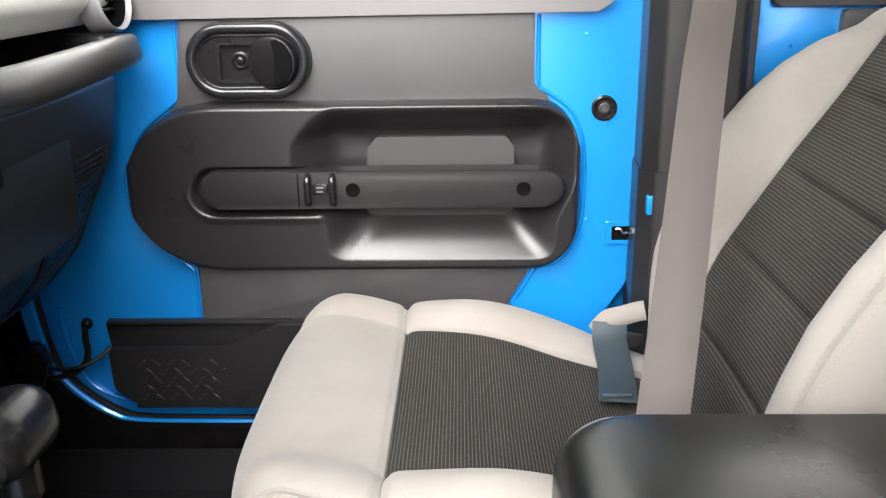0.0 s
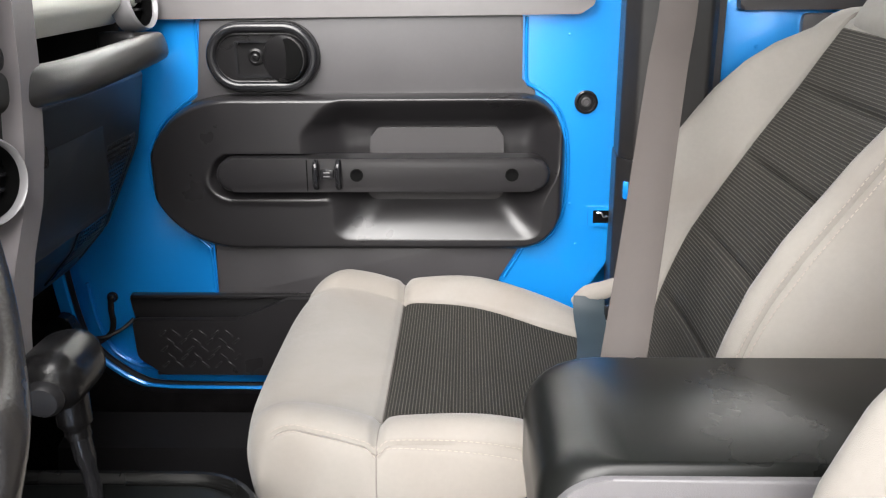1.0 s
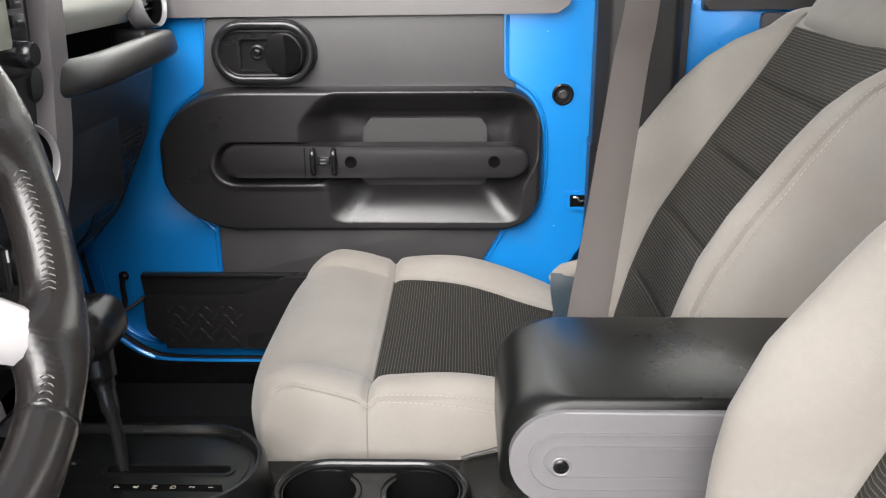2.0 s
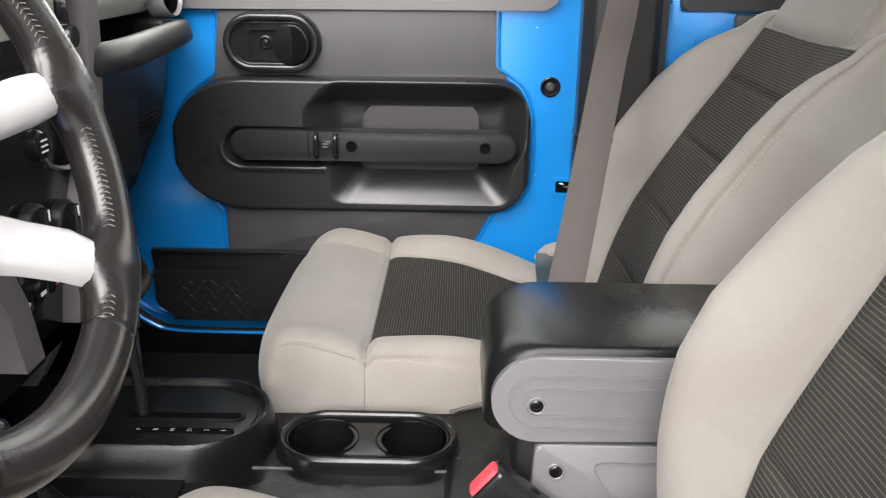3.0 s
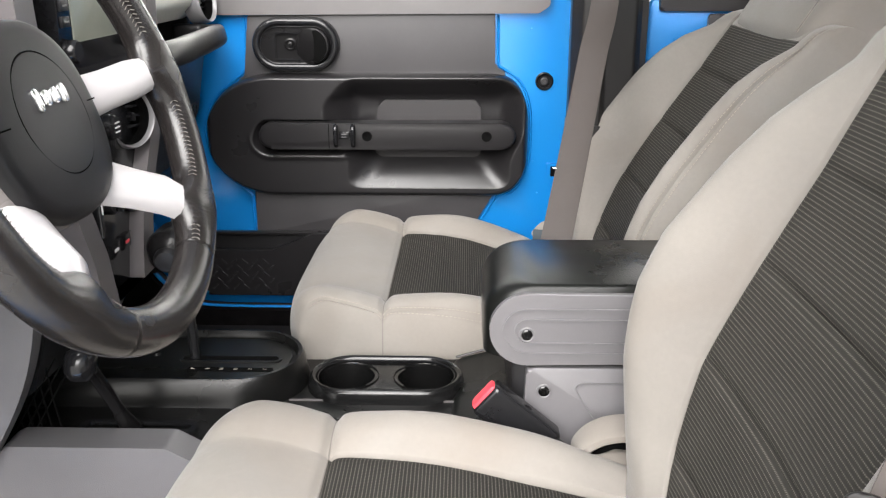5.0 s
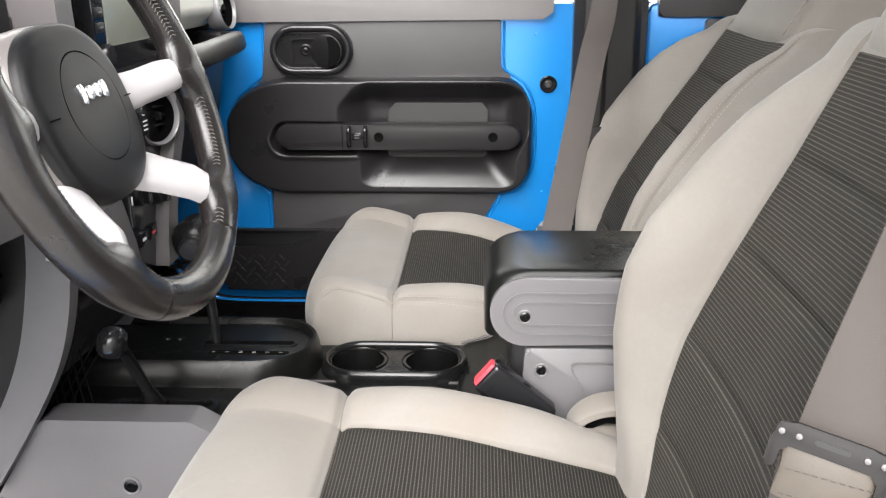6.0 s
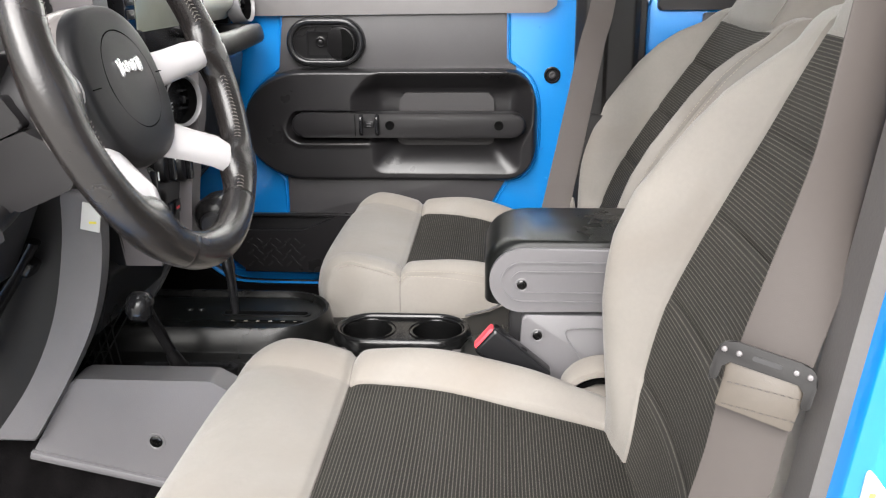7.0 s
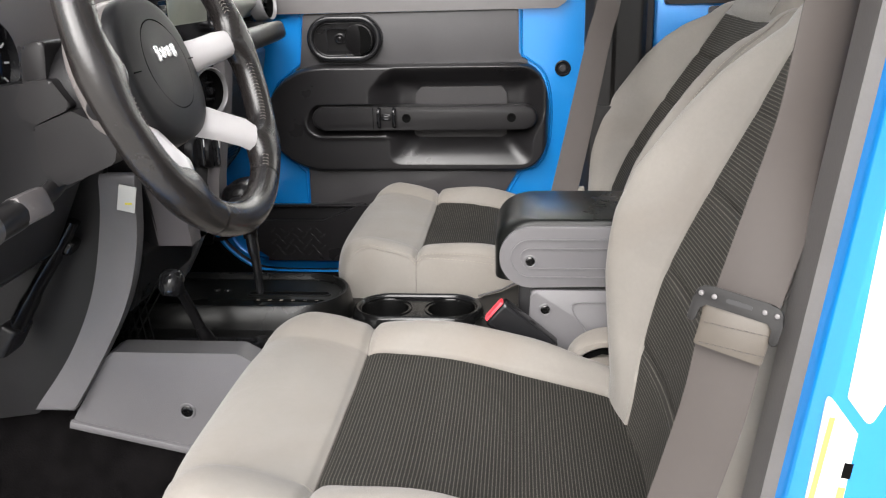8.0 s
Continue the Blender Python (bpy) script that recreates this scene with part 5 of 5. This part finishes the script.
def console():
    root = thing("centre_console", (-0.2, YC, 0.50), "black and slate grey centre console on the tunnel", "console")
    part("tunnel", prism(rounded([(0.625, 0.50), (0.92, 0.50), (0.89, 0.712), (0.66, 0.712)], 0.02), "yz", -0.95, 0.55, 0.006), "carpet", root)
    # raised gear selector island
    def island(d, n=16):
        r, y0, x1 = 0.088 + d, 0.838, -0.232
        pts = [(x1 + r * math.cos(a), y0 + r * math.sin(a)) for a in [(-0.5 + k / n) * math.pi for k in range(n + 1)]]
        return pts + [(-0.56, y0 + r), (-0.56, y0 - r)]

    b = bmesh.new()
    rows = []
    for d, z in ((0.016, 0.770), (0.012, 0.800), (0.004, 0.835), (0.0, 0.856), (-0.003, 0.861), (-0.008, 0.861), (-0.011, 0.855), (-0.012, 0.850)):
        rows.append([b.verts.new((x, y, z)) for x, y in island(d)])
    for r0, r1 in zip(rows, rows[1:]):
        for i in range(len(r0)):
            b.faces.new((r0[i], r0[(i + 1) % len(r0)], r1[(i + 1) % len(r0)], r1[i]))
    b.faces.new(rows[-1])
    isl = part("selector_housing", b, "console", root, "black selector housing with a raised rim")
    part("selector_plate", prism([(p[0] * 1.0, p[1]) for p in island(-0.018)], "xy", 0.849, 0.852, 0.001), "vinyl", isl)
    part("gear_slot", prism(stadium(-0.250, 0.834, 0.142, 0.016), "xy", 0.851, 0.8532, 0.0006), "hole", isl)
    part("slot_rim", frame_plate(stadium(-0.250, 0.834, 0.150, 0.022), stadium(-0.250, 0.834, 0.141, 0.015), "xy", 0.8515, 0.8545, 0.001), "console", isl)
    part("gate_mark_bar", prism([(-0.303, 0.795), (-0.179, 0.795), (-0.183, 0.806), (-0.303, 0.806)], "xy", 0.851, 0.8535, 0.0006), "hole", isl)
    for k, ch in enumerate("PRND21"):
        letter("gate_letter", ch, 0.0085, pose(-0.296 + k * 0.0205, 0.8005, 0.8537, 0, 0, 90), "thread", isl)
    for k in range(2):
        part("plate_bolt", lathe([(0.006, 0), (0.005, 0.003), (0, 0.003)], (-0.385 + k * 0.02, 0.850, 0.852), (0, 0, 1), 12), "console", isl)
    # lower deck with the transfer-case slot
    deck = rounded([(-0.56, 0.640), (-0.30, 0.640), (-0.238, 0.664), (-0.225, 0.69), (-0.225, 0.80), (-0.56, 0.80)], [0, 0.05, 0.03, 0.02, 0, 0])
    dk = part("lower_deck", prism(deck, "xy", 0.70, 0.822, 0.010, 3), "console", root)
    part("transfer_slot", prism(stadium(-0.335, 0.684, 0.14, 0.020), "xy", 0.8215, 0.8235, 0.0006), "hole", dk)
    part("slot_rim", frame_plate(stadium(-0.335, 0.684, 0.155, 0.032), stadium(-0.335, 0.684, 0.138, 0.018), "xy", 0.821, 0.828, 0.002), "gloss", dk)
    # netting beside the transfer lever
    b = bmesh.new()
    for k in range(5):
        for d in (-1, 1):
            x0, x1 = -0.480 + 0.0125 * k - d * 0.02, -0.480 + 0.0125 * k + d * 0.02
            sweep([Vector((x0 - 0.014, 0.662, 0.826)), Vector(((x0 + x1) / 2, 0.660, 0.880)), Vector((x1 + 0.014, 0.662, 0.934))], oval(0.0013, 0.0013, 5), bm=b)
    tagged(part("netting", b, "hole", dk, "black elastic netting"), kind="stuff")
    # grey side panel facing the driver's footwell
    sp = rounded([(-0.557, 0.712), (-0.478, 0.838), (-0.275, 0.838), (-0.235, 0.815), (-0.16, 0.70), (-0.15, 0.625), (-0.35, 0.667)], [0.008, 0.02, 0.03, 0.03, 0.02, 0.01, 0.01])
    side = part("side_panel", prism(sp, "xz", 0.612, 0.660, 0.018, 5), "grey", root, "slate grey console side panel")
    part("panel_lip", sweep([Vector((-0.556, 0.611, 0.713)), Vector((-0.35, 0.611, 0.668)), Vector((-0.16, 0.611, 0.628))], oval(0.006, 0.008, 8)), "grey", side)
    screw("panel_screw", side, (-0.364, 0.611, 0.740), (0, -1, 0), 0.0105)
    # middle body under the cup holder
    hub_at = (-0.0225, 0.827)
    part("mid_body", frame_plate(radial(rounded([(-0.24, 0.700), (0.17, 0.690), (0.17, 0.915), (-0.24, 0.905)], 0.02), hub_at, 160), radial(stadium(*hub_at, 0.208, 0.105, 24), hub_at, 160), "xy", 0.70, 0.818, 0.006), "console", root)
    # ledges beside the cup holder, paler to paint their bright edge glint
    for x, w in ((-0.1225, 0.066), (0.0605, 0.042)):
        part("body_step", block((w, 0.0035, 0.004), (x, 0.7755, 0.8185), 0.0012), "hub_side", root)
    part("front_wedge", prism(rounded([(0.070, 0.78), (0.072, 0.822), (0.120, 0.834), (0.176, 0.862), (0.176, 0.78)], [0, 0.02, 0.03, 0.01, 0]), "xz", 0.690, 0.905, 0.010, 3), "vinyl", root, "black sloping console front")
    part("wedge_edge", sweep([Vector((0.078, 0.904, 0.826)), Vector((0.12, 0.906, 0.838)), Vector((0.174, 0.908, 0.866))], oval(0.0018, 0.0018, 6)), "shroud", root)
    # storage box
    part("box_core", prism(rounded([(0.150, 0.70), (0.50, 0.70), (0.50, 0.932), (0.150, 0.932)], 0.006), "xz", 0.680, 0.850, 0.004), "trim_dark", root)
    boxs = part("box_side", prism(rounded([(0.158, 0.70), (0.50, 0.70), (0.50, 0.926), (0.168, 0.926)], [0.01, 0, 0, 0.008]), "xz", 0.664, 0.684, 0.005, 3), "grey", root, "slate grey box side")
    part("box_side", prism(rounded([(0.158, 0.70), (0.50, 0.70), (0.50, 0.926), (0.168, 0.926)], [0.01, 0, 0, 0.008]), "xz", 0.846, 0.866, 0.005, 3), "grey", root)
    part("side_relief", frame_plate(rounded([(0.222, 0.908), (0.40, 0.908), (0.40, 0.82), (0.275, 0.82)], 0.012), rounded([(0.2245, 0.9065), (0.398, 0.9065), (0.398, 0.8215), (0.2755, 0.8215)], 0.012), "xz", 0.6615, 0.668, 0.0006), "grey", boxs)
    screw("box_screw", boxs, (0.190, 0.6635, 0.896), (0, -1, 0), 0.0075)
    settle(root)

    lid = thing("armrest_lid", (0.30, YC, 0.93), "black padded armrest lid with slate grey sides", "armrest")
    # pad: the front edge rolls over in a wide curve, the long edges in a small one
    b = bmesh.new()
    rows = []
    for a in [None] + [math.pi / 2 * k / 9 for k in range(10)]:
        c, z = (0.0, 0.942) if a is None else (1 - math.cos(a), 0.990 + 0.045 * math.sin(a))
        x0, y0, y1 = 0.114 + 0.044 * c, 0.664 + 0.010 * c, 0.858 - 0.010 * c
        rows.append([b.verts.new((x, y, z)) for x, y in rounded([(x0, y0), (0.52, y0), (0.52, y1), (x0, y1)], [0.034, 0, 0, 0.034], 8)])
    for r0, r1 in zip(rows, rows[1:]):
        for k in range(len(r0)):
            b.faces.new((r0[k], r0[(k + 1) % len(r0)], r1[(k + 1) % len(r0)], r1[k]))
    b.faces.new(rows[-1])
    b.faces.new(rows[0][::-1])
    part("pad", b, "vinyl", lid, "black grained vinyl pad", None, 1.0)
    n = 20
    cheek = [(0.168 + 0.047 * math.cos(a), 0.979 + 0.047 * math.sin(a)) for a in [math.pi / 2 + math.pi * k / n for k in range(n + 1)]] + [(0.52, 0.932), (0.52, 1.026)]
    for y0, y1 in ((0.661, 0.680), (0.842, 0.861)):
        c = part("lid_side", prism(cheek, "xz", y0, y1, 0.008, 4), "grey", lid, "slate grey lid side with a long rounded relief")
        if y0 < 0.7:
            for cx, ln, ht in ((0.341, 0.408, 0.060), (0.3435, 0.385, 0.033)):
                part("lid_relief", frame_plate(stadium(cx, 0.9775, ln, ht), stadium(cx, 0.9775, ln - 0.0044, ht - 0.0044), "xz", 0.6590, 0.664, 0.0011), "grey", c)
            screw("lid_screw", c, (0.1665, 0.6607, 0.9735), (0, -1, 0), 0.0075)
    part("lid_liner", prism([(0.15, 0.934), (0.50, 0.934), (0.50, 0.952), (0.15, 0.952)], "xz", 0.678, 0.844, 0.003), "trim_dark", lid)
    settle(lid)


console()


def cup_holder():
    root = thing("cup_holder", (-0.024, 0.835, 0.80), "black double cup holder let into the console", "cup holder")
    cx, cy = -0.0225, 0.827
    L, W, z = 0.216, 0.113, 0.838
    loop = [Vector((x, y, z)) for x, y in stadium(cx, cy, L, W, 24)]
    apron = [(-0.024, 0.0070), (-0.012, 0.0052), (-0.005, 0.0036), (-0.0015, 0.0016), (0.0, -0.0010), (-0.0006, -0.0036), (-0.0022, -0.0056), (-0.0050, -0.0068), (-0.010, -0.0074), (-0.024, -0.0076)]
    part("rim", sweep(loop, apron, side=(0, 0, 1), closed=True), "rim_black", root, "glossy black rim with a rounded apron")
    lip = [Vector((x, y, z - 0.0058)) for x, y in stadium(cx, cy, L - 0.0165, W - 0.0165, 24)]
    part("rim_lip", sweep(lip, oval(0.0013, 0.0013, 6), side=(0, 0, 1), closed=True), "rim_black", root)
    part("collar", frame_plate(stadium(cx, cy, L - 0.008, W - 0.008, 18), stadium(cx, cy, L - 0.015, W - 0.015, 18), "xy", 0.745, 0.816, 0.001), "well", root)
    part("deck", prism(stadium(cx, cy, L - 0.016, W - 0.016, 18), "xy", 0.715, 0.729, 0.001), "hole", root)
    for s in (-1, 1):
        x = cx + s * 0.0525
        part("cup_well", lathe([(0.0405, 0.73), (0.037, 0.729), (0.0405, 0.830), (0.0415, 0.8325), (0.0425, 0.830), (0.0420, 0.728)], (x, cy, 0), (0, 0, 1), 32), "well", root, "deep black well")
        part("well_floor", lathe([(0.0395, 0.7292), (0.0395, 0.7312), (0, 0.7312)], (x, cy, 0), (0, 0, 1), 28), "hole", root)
    # bridge between the wells
    saddle = [(cx - 0.028, cy - 0.042), (cx + 0.028, cy - 0.042)] + [(cx + 0.0525 - 0.0415 * math.cos(a), cy + 0.0415 * math.sin(a)) for a in [-0.95 + 1.9 * k / 10 for k in range(11)]]
    saddle += [(cx + 0.028, cy + 0.042), (cx - 0.028, cy + 0.042)] + [(cx - 0.0525 + 0.0415 * math.cos(a), cy + 0.0415 * math.sin(a)) for a in [0.95 - 1.9 * k / 10 for k in range(11)]]
    part("bridge", prism(saddle, "xy", 0.740, 0.8305, 0.009, 4), "rim_black", root, "glossy black bridge")
    settle(root)


cup_holder()


def levers():
    g = thing("gear_lever", (-0.31, 0.838, 0.85), "black gear selector lever with rounded grip", "gear lever")
    part("shaft", sweep(spline([(-0.303, 0.838, 0.845), (-0.305, 0.838, 0.90), (-0.310, 0.838, 0.95), (-0.313, 0.838, 1.0)], 5), oval(0.008, 0.008, 12), scale=[1.0] * 8 + [1.3] * 8), "gloss", g)
    part("shaft_boot", sweep(spline([(-0.311, 0.838, 0.955), (-0.313, 0.838, 0.975), (-0.313, 0.838, 1.005)], 5), oval(0.017, 0.015, 14), scale=[0.75] * 4 + [1.0] * 7), "satin_black", g)
    b = bmesh.new()
    bmesh.ops.create_cube(b, size=1.0, matrix=Matrix.Diagonal((0.062, 0.092, 0.060, 1)))
    bmesh.ops.bevel(b, geom=b.edges[:], offset=0.026, segments=6, profile=0.5, affect="EDGES")
    b.transform(pose(-0.315, 0.832, 1.028, 0, -12, 0))
    grip = part("grip", b, "satin_black", g, "black leather grip")
    part("release_button", lathe([(0.018, 0), (0.018, 0.004), (0.014, 0.009), (0, 0.010)], (-0.312, 0.789, 1.022), (0.1, -1, -0.1), 24), "trim_dark", grip)
    settle(g)
    t = thing("transfer_lever", (-0.36, 0.69, 0.82), "black transfer case lever with round knob", "gear lever")
    part("shaft", sweep(spline([(-0.345, 0.684, 0.822), (-0.352, 0.655, 0.88), (-0.360, 0.628, 0.935)], 6), oval(0.009, 0.008, 14), scale=[1.9, 1.7, 1.4, 1.2] + [1.0] * 9), "satin_black", t)
    b = lathe([(0.012, -0.022), (0.019, -0.012), (0.0195, 0.0), (0.0185, 0.009), (0.013, 0.016), (0.007, 0.0185), (0, 0.0185)], (0, 0, 0), (0, 0, 1), 28)
    b.transform(pose(-0.364, 0.612, 0.955, -18, 4, 0))
    part("knob", b, "gloss", t, "shiny black round knob")
    settle(t)


levers()


# ---- belts and buckle ----
def belts():
    # passenger belt, drawn from the post across to the buckle beside the console
    root = thing("seat_belt", (0.28, 1.15, 1.0), "taupe seat belt drawn across the passenger backrest", "seat belt", "front seat belts")
    a = spline([(0.345, 1.330, 1.62), (0.333, 1.268, 1.36), (0.303, 1.178, 1.258), (0.277, 1.097, 1.166), (0.254, 1.025, 1.086), (0.227, 0.945, 0.995), (0.212, 0.905, 0.945)], 8)
    part("webbing", sweep(a, strap(0.047, 0.0022), side=[Vector((1, -0.32, -0.12))] * len(a)), "belt", root, "taupe woven webbing")
    part("buckle_stalk", sweep([Vector((0.215, 0.905, 0.93)), Vector((0.225, 0.885, 0.85)), Vector((0.23, 0.88, 0.78))], strap(0.040, 0.016), side=(1, 0, 0)), "gloss", root)
    # lap end of the same belt, coloured dark as if in shade
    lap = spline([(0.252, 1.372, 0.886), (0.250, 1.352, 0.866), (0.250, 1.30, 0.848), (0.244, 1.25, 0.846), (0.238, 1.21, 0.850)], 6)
    lw = part("lap_webbing", sweep(lap, strap(0.048, 0.003), side=[Vector((1, 0.0, 0.0))] * len(lap)), "belt_shaded", root, "lap webbing with shade put into its dark colour")
    part("webbing_tab", block((0.036, 0.006, 0.003), (0.238, 1.219, 0.8525), 0.001), "steel", lw, "pale printed tab")
    flap = spline([(0.228, 1.385, 0.872), (0.250, 1.378, 0.888), (0.272, 1.374, 0.896), (0.288, 1.372, 0.902), (0.300, 1.370, 0.905)], 5)
    part("cloth_flap", sweep(flap, oval(0.014, 0.008, 12), side=[Vector((0, 0.3, 1))] * len(flap), scale=[0.35, 0.5, 0.65, 0.8, 0.9] + [1.0] * (len(flap) - 5)), "cloth", root, "fold of pale seat cloth")
    part("lap_guide", block((0.022, 0.014, 0.022), (0.284, 1.352, 0.868), 0.004), "gloss", root)
    settle(root)
    # driver belt, hanging beside the post with its tongue
    root = thing("seat_belt", (0.33, 0.09, 1.0), "taupe driver belt hanging with its metal tongue", "seat belt", "front seat belts")
    a = spline([(0.400, 0.105, 1.58), (0.366, 0.086, 1.345), (0.349, 0.080, 1.238), (0.319, 0.068, 1.132)], 8)
    part("webbing", sweep(a, strap(0.049, 0.0022), side=[Vector((1, -0.45 + 0.80 * (1 - smooth(0.45, 1.0, k / (len(a) - 1))), -0.1)) for k in range(len(a))]), "belt", root, "taupe woven webbing")
    lo = spline([(0.313, 0.068, 1.122), (0.303, 0.062, 1.06), (0.286, 0.060, 0.99), (0.264, 0.062, 0.90), (0.250, 0.068, 0.80), (0.25, 0.075, 0.66)], 8)
    part("lower_webbing", sweep(lo, strap(0.050, 0.0022), side=[Vector((1, -0.40, -0.1))] * len(lo)), "belt", root)
    part("webbing_fold", sweep([Vector((0.3150, 0.0645, 1.139)), Vector((0.3120, 0.0585, 1.122)), Vector((0.307, 0.0575, 1.101))], strap(0.052, 0.007), side=(1, -0.40, -0.1)), "fold", root, "stitched fold of webbing")
    ax = Vector((1, -0.40, -0.1)).normalized()
    for c in (Vector((0.3115, 0.0545, 1.122)), Vector((0.3085, 0.0535, 1.106))):
        tagged(part("fold_stitching", stitches([c - ax * 0.024, c + ax * 0.024], 0.003, 0.002, 0.0004, (0, -1, 0)), "belt", root), kind="stuff")
    m = Matrix.Translation((0.314, 0.061, 1.138)) @ Matrix.Rotation(radians(-24), 4, "Z") @ Matrix.Rotation(radians(10), 4, "Y") @ Matrix.Rotation(radians(-20), 4, "X")
    b = prism(rounded([(-0.034, 0.009), (-0.034, -0.021), (-0.0275, -0.021), (-0.027, -0.006), (0.027, -0.006), (0.0275, -0.021), (0.034, -0.021), (0.034, 0.009)], [0.012, 0.006, 0.003, 0.004, 0.004, 0.003, 0.006, 0.014]), "xz", -0.0026, 0.0026, 0.0014)
    t = part("tongue", b, "dark_steel", root, "dull steel belt tongue", m)
    for x in (-0.029, -0.019, 0.019, 0.028):
        part("tongue_rivet", lathe([(0.0022, 0), (0.0018, 0.001), (0, 0.0012)], (x, -0.0026, 0.0015), (0, -1, 0), 12), "hub_side", t)
    part("tongue_slot", prism(stadium(0, 0.0015, 0.020, 0.0035), "xz", -0.0030, -0.0014, 0), "trim_dark", t)
    settle(root)
    bk = thing("belt_buckle", (0.16, 0.62, 0.82), "black belt buckle with red release button", "belt buckle")
    m = pose(0.155, 0.630, 0.874, 0, -50, 0)
    part("housing", block((0.046, 0.028, 0.105), (0, 0, 0), 0.007, seg=3), "gloss", bk, "", m)
    part("red_button", block((0.038, 0.020, 0.012), (0, 0, 0.0505), 0.004), "red", bk, "red release button", m)
    part("stalk", block((0.020, 0.030, 0.10), (0, 0, -0.09), 0.004), "gloss", bk, "", m)
    settle(bk)


belts()


def seat_loop():
    """The fold of seat cloth and recliner link beside the driver's backrest."""
    root = thing("seat_cloth_loop", (0.25, 0.61, 0.82), "loose fold of pale seat cloth over a recliner link", "cloth loop")
    loop = spline([(0.228, 0.612, 0.838), (0.240, 0.612, 0.860), (0.268, 0.612, 0.873), (0.302, 0.612, 0.872), (0.318, 0.612, 0.852), (0.298, 0.612, 0.834), (0.262, 0.612, 0.838)], 6, True)
    part("cloth_fold", sweep(loop, [(-0.024, -0.004), (-0.020, -0.007), (0.020, -0.007), (0.026, 0.0), (0.020, 0.007), (-0.020, 0.007), (-0.024, 0.004)], side=[Vector((0.12, 1, 0.06))] * len(loop), closed=True), "cloth", root)
    # black filling paints the shade inside the folded loop
    part("loop_lining", sweep([Vector((0.240, 0.618, 0.842)), Vector((0.270, 0.618, 0.855)), Vector((0.306, 0.618, 0.852))], strap(0.030, 0.014), side=(0, 1, 0)), "hole", root)
    part("recliner_link", sweep([Vector((0.245, 0.575, 0.842)), Vector((0.275, 0.570, 0.838)), Vector((0.31, 0.575, 0.82))], oval(0.006, 0.004, 8)), "steel", root, "dull metal link")
    settle(root)


seat_loop()


def footwell():
    p = thing("brake_pedal", (-0.58, 0.54, 0.86), "black pedal hanging beside the footwell trim", "pedal")
    arm = part("pedal_arm", sweep(spline([(-0.475, 0.565, 1.06), (-0.497, 0.560, 1.025), (-0.535, 0.552, 0.97), (-0.575, 0.545, 0.905)], 6), oval(0.014, 0.008, 12), side=(0, 1, 0), scale=[1.0] * 8 + [1.25] * 6 + [1.5] * 5), "satin_black", p)
    part("pedal_pad", block((0.026, 0.052, 0.050), (-0.585, 0.545, 0.893), 0.007, Matrix.Rotation(radians(32), 4, "Y"), 3), "trim_dark", p)
    part("pivot_bracket", block((0.040, 0.030, 0.022), (-0.500, 0.572, 1.028), 0.006, Matrix.Rotation(radians(32), 4, "Y"), 3), "satin_black", arm)
    settle(p)


footwell()
